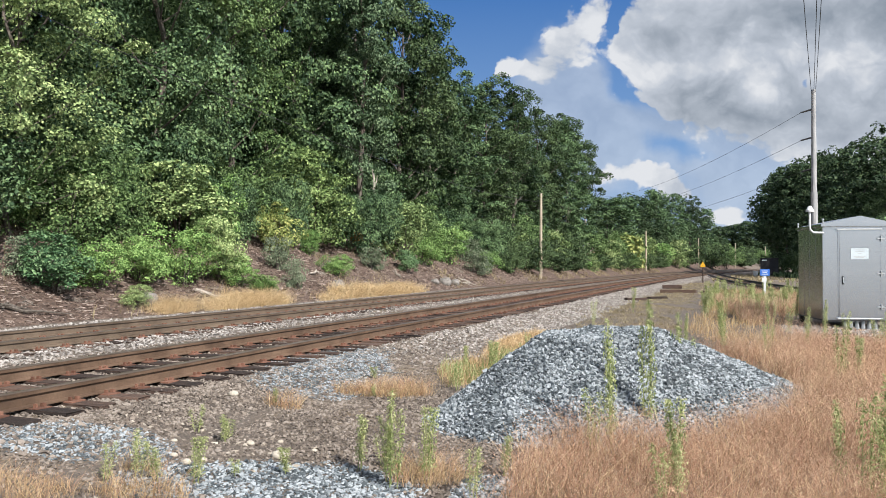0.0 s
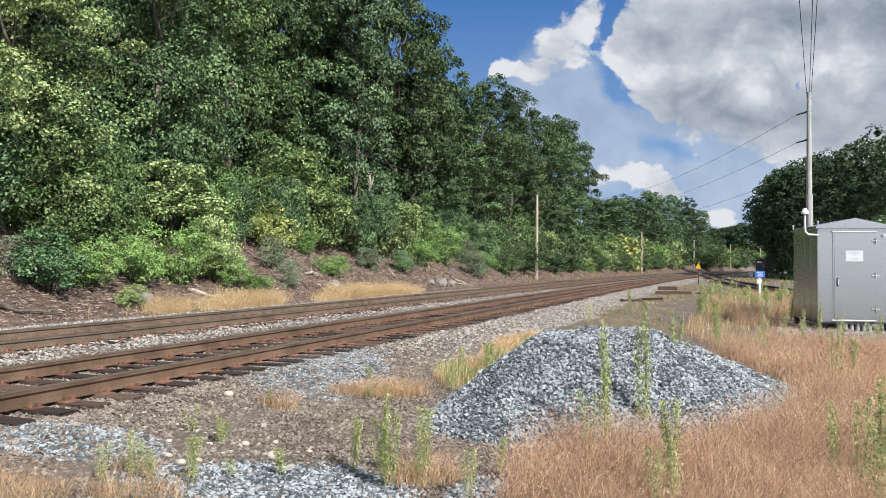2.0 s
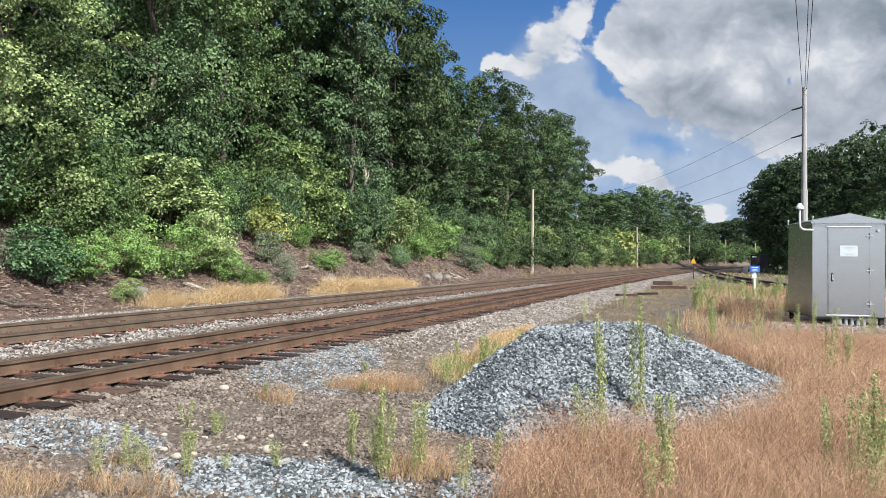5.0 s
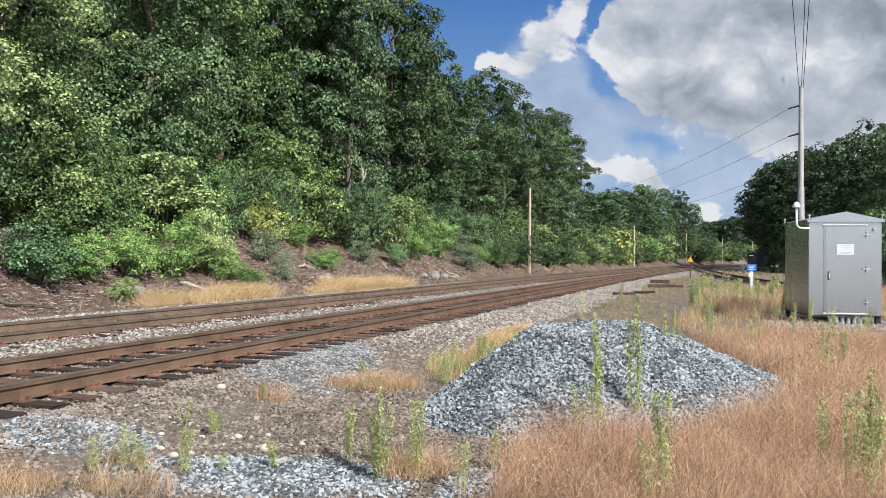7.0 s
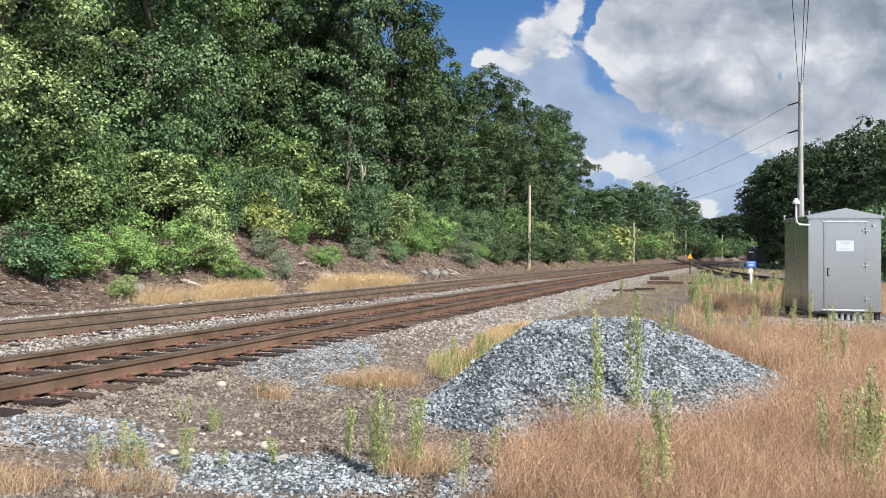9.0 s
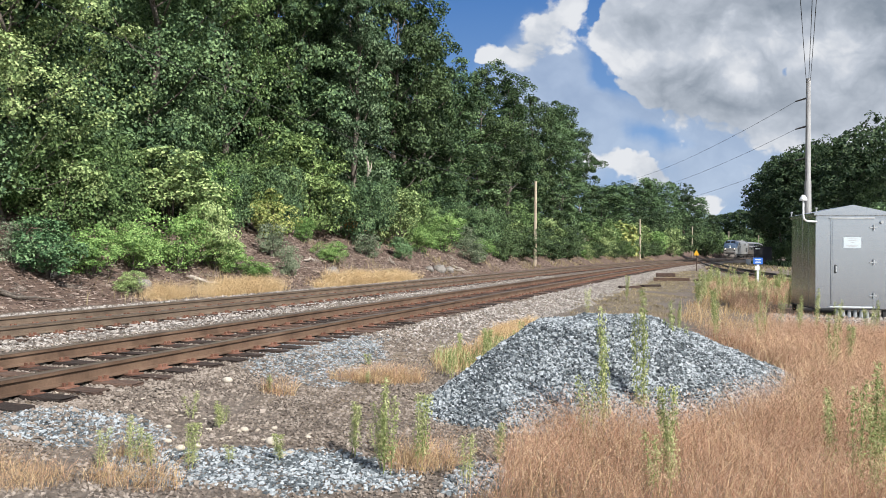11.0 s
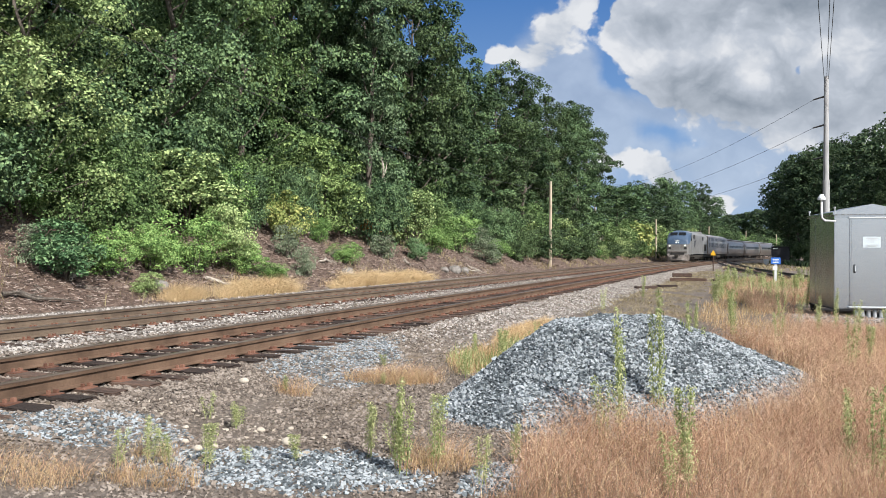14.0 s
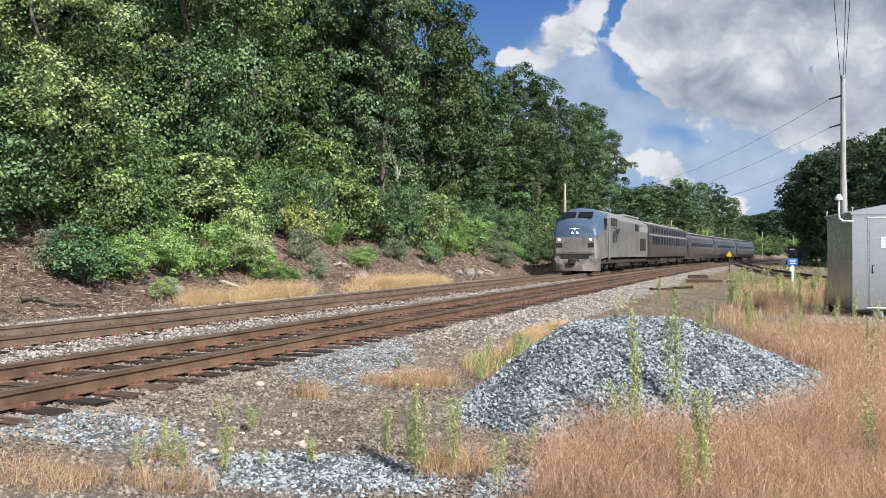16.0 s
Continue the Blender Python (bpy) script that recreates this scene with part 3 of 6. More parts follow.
def build_mulch():
    n = 80000
    y = 8 + 75 * RNG.random(n) ** 1.5
    d = spread((3.4, 10.5), n)
    x = line_far(y) - d
    L = spread((0.05, 0.22), n) * (0.8 + y / 80)
    t = turns(n)
    w = RNG.uniform(0.005, 0.015, n) * (0.8 + y / 40)
    a = t[:, :, 0] * np.array([1, 1, 0.35])
    b = t[:, :, 1]
    c = np.stack([x, y, land(x, y) + 0.03], 1)
    v = np.stack([c - a * L[:, None] / 2 - b * w[:, None], c + a * L[:, None] / 2 - b * w[:, None] * 0.6, c + a * L[:, None] / 2 + b * w[:, None] * 0.6, c - a * L[:, None] / 2 + b * w[:, None]], 1)
    f = np.arange(4)[None] + 4 * np.arange(n)[:, None]
    tagged(part("bark_mulch", raw_mesh("bark_mulch", v.reshape(-1, 3), f, M_MULCH), None), "reddish-brown bark mulch and twigs covering the bank", "mulch", kind="stuff")
    ys = np.concatenate([np.arange(-5, 60, 0.5), np.arange(60, 240, 3)])
    ds = np.concatenate([np.arange(3.25, 10, 0.4), np.arange(10, 40, 3)])
    D, Y = np.meshgrid(ds, ys)
    X = line_far(Y) - D
    Z = land(X, Y) + 0.012 + 0.0012 * np.maximum(Y - 30, 0) + 0.03 * wobble(X, Y, 3.1)
    m, k = X.shape
    i, j = np.meshgrid(np.arange(m - 1), np.arange(k - 1), indexing="ij")
    a = i * k + j
    ob = part("bank", raw_mesh("bank", np.stack([X, Y, Z], -1).reshape(-1, 3), np.stack([a + 1, a, a + k, a + k + 1], -1).reshape(-1, 4), M_BANK), None, smooth=True)
    tagged(ob, "bank of dark earth and bark mulch beside the track", "bank", kind="structure")


M_BANK = mat("mulch_earth", [(0.06, 0.04, 0.03), (0.115, 0.077, 0.059), (0.19, 0.13, 0.10)], 5, bump=1.0, fine=16, depth=0.06)
build_mulch()


def boulder(x, y, s, sz=0.75):
    bm = bmesh.new()
    bmesh.ops.create_icosphere(bm, subdivisions=3, radius=1)
    for v in bm.verts:
        k = 1 + 0.28 * noise.noise(v.co * 1.1 + Vector((x, y, 0))) + 0.1 * noise.noise(v.co * 3 + Vector((y, x, 0)))
        v.co = Vector((v.co.x * s, v.co.y * s * 0.85, v.co.z * s * sz)) * k
    ob = part("boulder", bm, M_STONE, None)
    ob.location = (x, y, float(land(x, y)) + s * 0.3)
    tagged(ob, "rough grey boulder lying on the mulched bank", "boulder", "boulders at the foot of the bank")


for bx, by, bs in [(-15.6, 29.1, 0.32), (-15.4, 28.4, 0.2), (-15.3, 41.1, 0.38), (-15.15, 42.3, 0.3), (-15.4, 39.8, 0.26), (-15.4, 17.6, 0.28)]:
    boulder(bx, by, bs)

# ================= trees =================


def limb_paths(h, lobes, rng, r0):
    pts = [np.array([0, 0, -0.3])]
    top = h * 0.8
    for i in range(1, 9):
        pts.append(np.array([rng.normal(0, 0.12) * i ** 0.5, rng.normal(0, 0.12) * i ** 0.5, top * i / 8]))
    pts = np.array(pts)
    paths = [(pts, np.linspace(r0, r0 * 0.15, 9))]
    for cx, cy, cz, cr, _ in lobes:
        z0 = max(1.0, min(top * 0.9, cz - 0.5 * math.hypot(cx, cy) - 0.8))
        b = np.array([np.interp(z0, pts[:, 2], pts[:, 0]), np.interp(z0, pts[:, 2], pts[:, 1]), z0])
        e = np.array([cx, cy, cz])
        mid = (b + e) / 2 + np.array([0, 0, -0.25])
        rr = r0 * 0.2
        paths.append((np.array([b, mid, e, e + (e - mid) * 0.4]), np.array([rr, rr * 0.75, rr * 0.45, rr * 0.15])))
    return paths


def tree_template(seed, h, wide, leaf_count, leaf, material, low=0.15, twig=0.5, n_lobes=24, r0=0.2, slim=0.45, per=185, inner=150):
    rng = np.random.default_rng(seed)
    lobes = []
    for i in range(n_lobes):
        t = (i + 0.5) / n_lobes
        z = h * (low + (0.93 - low) * t)
        reach = wide * 0.55 * (1 - 0.66 * max(0, t - 0.45) ** 1.3 / 0.55 ** 1.3) * (0.75 + 0.25 * min(1, t / 0.2))
        a = i * 2.4 + rng.uniform(-0.5, 0.5)
        r = wide * rng.uniform(0.13, 0.22)
        k = max(0, reach - r * 0.8) * rng.uniform(0.65, 1.0)
        lobes.append((k * math.cos(a), k * math.sin(a), z, r, rng.uniform(0.75, 1.05)))
    for q in (0.2, 0.36, 0.52, 0.68, 0.82):
        lobes.append((rng.normal(0, 0.5), rng.normal(0, 0.5), h * q, wide * (0.25 - 0.1 * q), 1.2))
    lobes.append((0, 0, h * 0.92, wide * 0.17, 1.0))
    v, f = crown(lobes, leaf_count, leaf, rng, twig, per, slim, inner)
    tv, tf = tubes(limb_paths(h, lobes, rng, r0))
    return raw_mesh("crown", v, f, material), raw_mesh("trunk", tv, tf, M_BARK)


def plant_tree(template, x, y, turn, size, label, group, name="tree", sink=0.0):
    crown_me, trunk_me = template
    z = float(land(x, y)) - sink
    t = thing(name, label, "tree" if name == "tree" else "shrub", None, group)
    part("trunk", trunk_me, None, t, "grey bark")
    part("crown", crown_me, None, t)
    t.matrix_world = Matrix.Translation((x, y, z)) @ Matrix.Rotation(turn, 4, "Z") @ Matrix.Diagonal((size[0], size[0], size[1], 1))
    return t


OAKS = [tree_template(11, 17, 8.5, 50000, 0.112, M_OAK, twig=0.42), tree_template(12, 17, 8.0, 50000, 0.112, M_OAK, low=0.08, twig=0.42),
        tree_template(13, 16, 8.0, 48000, 0.112, M_MAPLE, low=0.1, twig=0.42)]
MIDS = [tree_template(17, 17, 8.5, 27000, 0.165, M_SHADY, twig=0.42), tree_template(18, 17, 8.0, 27000, 0.165, M_DEEP, low=0.08, twig=0.42), tree_template(19, 16, 8.0, 27000, 0.165, M_OAK, low=0.1, twig=0.42)]
IVY = tree_template(15, 17, 4.2, 32000, 0.125, M_IVY, low=0.04, n_lobes=22, twig=0.3)
SUNNY = tree_template(16, 12.5, 6.5, 40000, 0.085, M_SUNNY, low=0.06, twig=0.36, r0=0.1)
FAR = [tree_template(21, 17, 9, 9500, 0.36, M_DISTANT, low=0.05, twig=0.6, per=36, inner=70), tree_template(22, 17, 9, 9500, 0.36, M_DEEP, low=0.05, twig=0.6, per=36, inner=70)]
BANK_LABEL = "tall leafy green oak on the railway bank"
rows_near = [(9.5, 10.2, "oak", 0, 1.0), (13.0, 12.5, "oak", 1, 1.1), (16.6, 8.2, "sunny", 0, 1.0), (20.5, 12.5, "oak", 0, 1.15), (26.0, 11.0, "oak", 1, 1.18), (31.5, 11.6, "oak", 2, 1.12), (35.5, 12.4, "mid", 1, 1.2),
             (41.2, 9.4, "ivy", 0, 1.3), (39.0, 12.6, "mid", 2, 1.2), (45.0, 11.8, "mid", 1, 1.25), (49.5, 10.6, "mid", 0, 1.22), (54, 10.6, "mid", 1, 1.04), (60, 10.4, "mid", 2, 0.9), (66.5, 10.2, "mid", 0, 0.92), (73, 9.6, "mid", 1, 0.95), (80, 9.4, "mid", 0, 0.94), (87, 9.0, "mid", 2, 0.96),
             (93, 9.4, "mid", 1, 0.98), (98.5, 9.6, "mid", 0, 0.95)]
KINDS = {"oak": OAKS, "mid": MIDS, "ivy": [IVY], "sunny": [SUNNY]}
TREE_WORDS = {"oak": BANK_LABEL, "mid": BANK_LABEL, "ivy": "tall narrow tree clad in ivy on the bank", "sunny": "yellow-green tree standing before darker ones on the bank"}
for i, (y, d, k, n, s) in enumerate(rows_near):
    plant_tree(KINDS[k][n], float(line_far(y)) - d, y, i * 2.1, (1.0, s), TREE_WORDS[k], "trees along the bank")
for i, y in enumerate(np.concatenate([np.arange(12, 60, 5.5), np.arange(62, 112, 9.0)])):
    plant_tree(MIDS[i % 3] if y < 52 else FAR[i % 2], float(line_far(y)) - 17 - (i % 3), float(y), i * 1.7, (1.05, 1.08 if y < 60 else 0.9), "dark green tree standing behind the bank's front row", "trees along the bank")
for i, y in enumerate(np.arange(14, 64, 6.0)):
    plant_tree(FAR[i % 2], float(line_far(y)) - 23.5 - (i % 2) * 1.5, float(y), i * 2.3, (1.1, 1.05), "dark green tree deep in the wood behind the bank", "trees along the bank")
BEND = tree_template(25, 17, 9, 9500, 0.34, M_OAK, low=0.05, twig=0.55, per=36, inner=70)
for i, (x, y, h) in enumerate([(-18.4, 121, 0.52), (-17.2, 130, 0.57), (-16.4, 145, 0.62), (-14.8, 158, 0.77), (-12.6, 172, 0.79), (-10.1, 190, 0.84), (-7.8, 205, 0.75), (-22, 140, 0.6), (-20, 158, 0.7), (-17, 176, 0.74)]):
    plant_tree(FAR[0] if i % 3 == 2 else BEND, x, y, i * 1.3, (0.95, h), "green tree along the bend of the railway", "trees along the bend")
HILL = tree_template(23, 17, 11, 5000, 0.7, M_DISTANT, low=0.03, twig=0.8, per=24, inner=60)
for i in range(16):
    x = -34 + i * 3.4
    plant_tree(HILL, x, 336 + 9 * math.sin(i * 2.2), i * 1.1, (0.9, 0.58 + 0.2 * float(smooth(-9, 3, x)) + 0.03 * math.sin(i * 1.7)), "distant green tree beyond the bend", "trees beyond the bend")
HIGH = tree_template(24, 17, 9, 9500, 0.36, M_DISTANT, low=0.36, twig=0.6, per=36, inner=70)
# Rows past y=150: added and raised behind the others to shade the train.
right_rows = [(5.7, 129, 0.80), (6.7, 122, 0.90), (8.2, 118, 0.92), (10.2, 110, 0.86), (11.8, 100, 0.84), (12.6, 92, 0.84), (15.2, 86, 0.82), (17.2, 80, 0.80), (20.5, 84, 1.0), (24, 88, 1.05), (16.0, 104, 1.0), (20, 112, 1.1),
              (26, 100, 1.1), (13.5, 128, 1.08), (9.5, 140, 1.05), (7.5, 152, 1.08), (10.5, 166, 1.1), (13.2, 155, 1.25), (18, 148, 1.2), (15.5, 170, 1.3), (19, 186, 1.3), (20, 166, 1.3)]
for i, (x, y, s) in enumerate(right_rows):
    plant_tree(HIGH if y > 115 else FAR[0] if y > 90 else MIDS[(0, 2)[i % 2]], x, y, i * 1.9, (0.9, s), "dense dark green tree beyond the spur track", "trees beyond the spur")

# ================= shrubs on the bank =================


def shrub_template(seed, h, wide, count, leaf, material, twig=0.3, n_lobes=7, slim=0.4):
    rng = np.random.default_rng(seed)
    lobes = []
    for i in range(n_lobes):
        a, q = i * 2.4, rng.uniform(0.2, 1)
        r = wide * rng.uniform(0.2, 0.3)
        lobes.append((math.cos(a) * q * wide * 0.3, math.sin(a) * q * wide * 0.3, h * rng.uniform(0.25, 0.78), r, min(1.3, h / wide)))
    v, f = crown(lobes, count, leaf, rng, twig * 0.8, 80 if leaf < 0.14 else 30, slim, 80)
    v[:, 2] = np.maximum(v[:, 2], 0.02)
    stems = []
    for cx, cy, cz, cr, _ in lobes:
        stems.append((np.array([[cx * 0.15, cy * 0.15, -0.1], [cx * 0.5, cy * 0.5, cz * 0.55], [cx, cy, cz]]), np.array([0.035, 0.025, 0.01])))
    tv, tf = tubes(stems, 5)
    return raw_mesh("crown", v, f, material), raw_mesh("trunk", tv, tf, M_BARK)


SHRUBS = {"bluish": shrub_template(31, 2.2, 2.2, 5500, 0.11, M_BLUISH, slim=0.3), "bright": shrub_template(32, 2.0, 2.8, 9500, 0.085, M_BRIGHT),
          "big": shrub_template(33, 5.0, 5.0, 13000, 0.12, M_MAPLE, 0.4, 10), "light": shrub_template(34, 3.0, 3.0, 9500, 0.10, M_BRIGHT, 0.35, 9),
          "sunny": shrub_template(35, 3.4, 3.2, 7500, 0.125, M_SUNNY, 0.35, 9), "gold": shrub_template(36, 2.4, 1.8, 3600, 0.11, M_GOLD),
          "sage": shrub_template(37, 1.8, 1.6, 2600, 0.11, M_SAGE, slim=0.28), "orange": shrub_template(38, 1.2, 1.0, 900, 0.13, M_ORANGE),
          "pale": shrub_template(40, 5.0, 5.0, 12000, 0.13, M_PALE, 0.36, 10),
          "dark": shrub_template(39, 3.6, 4.4, 11000, 0.13, M_OAK, 0.4, 10)}
FAR_SHRUBS = {k: shrub_template(50 + i, h, w, n, leaf, m, 0.42, lobes) for i, (k, h, w, n, leaf, m, lobes) in enumerate([
    ("bluish", 2.2, 2.2, 1500, 0.17, M_BLUISH, 7), ("bright", 2.0, 2.8, 1300, 0.26, M_BRIGHT, 7), ("big", 5.0, 5.0, 4200, 0.22, M_MAPLE, 9), ("light", 3.0, 3.0, 2600, 0.2, M_BRIGHT, 8),
    ("sunny", 3.4, 3.2, 2600, 0.19, M_SUNNY, 8), ("gold", 2.4, 1.8, 1000, 0.24, M_GOLD, 7), ("sage", 1.8, 1.6, 800, 0.18, M_SAGE, 7), ("dark", 3.6, 4.4, 3600, 0.21, M_SHADY, 9)])}
WORDS = {"bluish": "bushy blue-green shrub on bark mulch", "bright": "spreading bright green shrub on the bank", "big": "tall rounded green shrub on the bank",
         "light": "broad-leaved light green shrub on the bank", "sunny": "yellow-green leafy shrub on the bank", "gold": "yellowing shrub among green ones on the bank",
         "sage": "thin grey-green shrub on bark mulch", "orange": "small shrub with orange autumn leaves", "pale": "tall rounded pale green shrub on the bank", "dark": "dark green shrub under the bank's trees"}
SHRUB_ROWS = [(("dark", "big", "dark")[i % 3], float(line_far(y)) - 5.2 - (i % 2) * 1.6, float(y), (0.9, 1.0, 0.7)[i % 3]) for i, y in enumerate(range(196, 300, 7))] + [("dark", -22.8, 10.5, 1.3), ("dark", -23.5, 14.5, 1.4), ("big", -23.8, 18.5, 1.2), ("dark", -24.0, 23.0, 1.4), ("dark", -24.2, 28.5, 1.4), ("dark", -23.6, 34.0, 1.3), ("dark", -23.6, 40.0, 1.3), ("dark", -23.0, 46.0, 1.3), ("dark", -20.6, 14.8, 1.0), ("dark", -20.4, 20.0, 0.9), ("big", -20.6, 29.0, 0.8), ("dark", -20.0, 42.0, 0.9),
              ("dark", -16.4, 58.7, 0.64), ("dark", -15.9, 61.7, 0.78), ("dark", -16.0, 66.1, 0.58), ("dark", -16.8, 69.3, 0.78), ("dark", -16.7, 74.9, 0.74), ("dark", -15.6, 77.4, 0.76), ("sage", -15.3, 82.3, 0.70), ("bright", -15.4, 85.2, 0.58), ("bright", -16.1, 88.5, 0.59), ("bluish", -15.9, 95.0, 0.65), ("sunny", -15.0, 97.4, 0.64), ("dark", -14.6, 102.9, 0.51), ("dark", -14.6, 107.5, 0.66), ("bluish", -14.4, 109.5, 0.80), ("dark", -13.5, 115.2, 0.69), ("sunny", -13.6, 117.6, 0.72), ("sage", -13.8, 121.1, 0.60), ("dark", -13.6, 125.3, 0.67), ("dark", -12.4, 131.3, 0.59), ("dark", -12.0, 134.6, 0.77), ("sage", -12.6, 139.4, 0.51), ("sage", -11.7, 141.0, 0.70), ("bright", -11.8, 144.7, 0.69),
              ("orange", -19.4, 38.6, 1.3), ("big", -19.5, 47.0, 0.8), ("dark", -18.9, 52.0, 0.9), ("dark", -18.0, 60.0, 0.9), ("sunny", -17.4, 63.5, 0.8), ("big", -17.8, 68.0, 0.8),
              ("sage", -15.9, 49.0, 1.0), ("bright", -16.4, 52.5, 0.7), ("gold", -14.0, 114, 2.2), ("dark", -16.0, 57, 0.5), ("dark", -15.4, 71, 0.6), ("dark", -15.3, 78, 0.6), ("sunny", -14.6, 86, 0.5), ("dark", -14.6, 93, 0.6), ("dark", -14.0, 101, 0.6), ("big", -13.2, 108, 0.5), ("dark", -12.6, 120, 0.7), ("sunny", -16.5, 75, 1.0), ("dark", -16.6, 82, 1.0), ("big", -16.2, 90, 0.9), ("sunny", -14.8, 98, 1.0), ("big", -15.0, 105, 0.9),
              ("sunny", -13.6, 127, 1.4), ("light", -12.0, 138, 1.4), ("sunny", -10.5, 150, 1.5), ("dark", -9.5, 160, 1.4), ("dark", -5.5, 185, 1.8), ("big", -2.5, 205, 1.2), ("dark", 1.0, 232, 1.8), ("dark", 2.0, 262, 1.0)]
# the front rows, each with its own width and height
FRONT_ROWS = [("bluish", -16.1, 15.1, 0.84, 0.68), ("sage", -17.0, 14.9, 0.54, 0.66), ("bright", -16.2, 16.6, 0.65, 0.63), ("bright", -16.5, 18.5, 0.70, 0.63), ("sunny", -15.1, 16.8, 0.24, 0.20), ("light", -16.5, 20.4, 0.70, 0.67),
              ("sunny", -16.2, 22.0, 0.50, 0.67), ("bright", -16.0, 22.5, 0.58, 0.53), ("bright", -15.6, 23.4, 0.42, 0.30), ("sage", -17.2, 27.0, 0.70, 0.81), ("sage", -15.6, 25.8, 0.48, 0.71), ("sunny", -19.3, 23.5, 1.15, 0.91),
              ("light", -19.2, 25.4, 0.66, 0.95), ("gold", -18.7, 29.4, 0.95, 1.02), ("gold", -19.6, 29.8, 0.5, 0.8), ("pale", -20.0, 34.5, 1.0, 0.98), ("dark", -17.9, 36.8, 0.67, 0.98), ("sunny", -17.8, 40.7, 1.0, 0.99), ("bright", -17.6, 43.6, 0.75, 0.85),
              ("light", -17.8, 48.4, 0.95, 0.9), ("bright", -16.7, 31.3, 0.54, 0.48), ("dark", -17.5, 55.0, 0.85, 0.95), ("big", -19.0, 18.1, 0.75, 0.71), ("big", -19.2, 20.4, 0.63, 0.81), ("bright", -19.0, 32.7, 0.38, 0.60),
              ("sage", -17.7, 52.0, 1.1, 0.95), ("dark", -19.8, 31.6, 0.54, 0.88), ("sage", -17.0, 35.3, 0.70, 0.70), ("bluish", -16.6, 38.8, 0.55, 0.55), ("sage", -17.2, 31.2, 0.40, 0.32), ("dark", -19.6, 36.7, 0.54, 0.78),
              ("dark", -20.6, 24.5, 0.9, 1.2), ("dark", -19.3, 27.0, 0.6, 0.8), ("dark", -21.0, 16.0, 1.0, 1.2), ("dark", -18.6, 14.0, 0.8, 0.8), ("bright", -20.3, 17.2, 0.7, 0.8)]
FRONT_ROWS += [("dark", 7.6, 40, 0.9, 0.9), ("dark", 9.4, 46, 1.2, 1.2), ("dark", 12.5, 52, 1.4, 1.4), ("dark", -3.1, 245, 1.3, 1.15), ("light", 0.5, 262, 1.5, 1.0), ("dark", 4.3, 290, 1.4, 1.2), ("big", -5.5, 232, 1.0, 0.9), ("light", 8.0, 300, 1.6, 1.2), ("dark", 13, 240, 1.4, 1.2),
               ("dark", 6.8, 108, 0.8, 0.9), ("dark", 8.6, 99, 0.9, 1.0), ("dark", 5.6, 114, 0.8, 0.9), ("dark", 10.0, 90, 1.0, 1.1), ("big", 12.4, 82, 0.9, 0.8), ("dark", 14.4, 76, 1.1, 1.0), ("dark", 7.4, 88, 0.5, 0.5), ("sunny", 6.3, 76, 0.6, 0.5)]
SHRUB_ROWS = [(k, x, y, s, s) for k, x, y, s in SHRUB_ROWS] + FRONT_ROWS
for i, (k, x, y, wide, tall) in enumerate(SHRUB_ROWS):
    plant_tree(FAR_SHRUBS[k] if y > 56 else SHRUBS[k], x, y, i * 1.37, (wide, tall), WORDS[k], "shrubs on the bank", "shrub", 0.05)

# ================= bare trunks and fallen wood =================
M_DEADWOOD = mat("pale_dead_wood", [(0.22, 0.19, 0.16), (0.36, 0.32, 0.27), (0.46, 0.42, 0.37)], 4, bump=0.5, fine=14, stretch=(4, 4, 0.7), local=True)


def bare_trunk(x, y, h, lean, seed):
    rng = np.random.default_rng(seed)
    z = np.linspace(-0.2, h, 9)
    p = np.stack([lean * np.maximum(z / h, 0) ** 1.4 + rng.normal(0, 0.06, 9), rng.normal(0, 0.06, 9), z], 1)
    t = thing("dead_tree", "bare pale trunk standing among green trees", "dead tree", pose(x, y, float(land(x, y))), "bare trunks")
    v, f = tubes([(p, np.linspace(0.17, 0.05, 9))], 8)
    part("trunk", raw_mesh("trunk", v, f, M_DEADWOOD), None, t)
    for k in (5, 6, 7):
        e = p[k] + np.array([rng.uniform(-1, 1), rng.uniform(-0.5, 0.5), rng.uniform(0.5, 1.1)])
        v, f = tubes([(np.array([p[k], (p[k] + e) / 2 + 0.05, e]), np.array([0.05, 0.035, 0.01]))], 6)
        part("branch", raw_mesh("branch", v, f, M_DEADWOOD), None, t)


for bx, by, bh, bl, bs in [(-16.6, 95.0, 6.8, -0.9, 1), (-20.0, 42.4, 4.6, -0.5, 2)]:
    bare_trunk(bx, by, bh, bl, bs)


def fallen_branch(x, y, length, turn, seed, pale):
    rng = np.random.default_rng(seed)
    paths = []
    for k in range(3):
        a = math.radians(turn + rng.uniform(-30, 30) * (k > 0))
        s0 = rng.uniform(0, 0.5) * length * (k > 0)
        L = length * (1 if k == 0 else rng.uniform(0.3, 0.6))
        q = np.linspace(0, L, 6)
        px0, py0 = x + s0 * math.cos(math.radians(turn)), y + s0 * math.sin(math.radians(turn))
        X, Y = px0 + q * math.cos(a) + rng.normal(0, 0.04, 6), py0 + q * math.sin(a) + rng.normal(0, 0.04, 6)
        paths.append((np.stack([X, Y, land(X, Y) + 0.08 + rng.uniform(0, 0.10, 6)], 1), np.linspace(0.05, 0.012, 6) * (1 if k == 0 else 0.6)))
    v, f = tubes(paths, 6)
    ob = part("fallen_branch", raw_mesh("fallen_branch", v, f, M_DEADWOOD if pale else M_BARK), None)
    tagged(ob, "pale weathered branch lying on bark mulch" if pale else "dark fallen branch lying on bark mulch", "branch", "fallen branches")


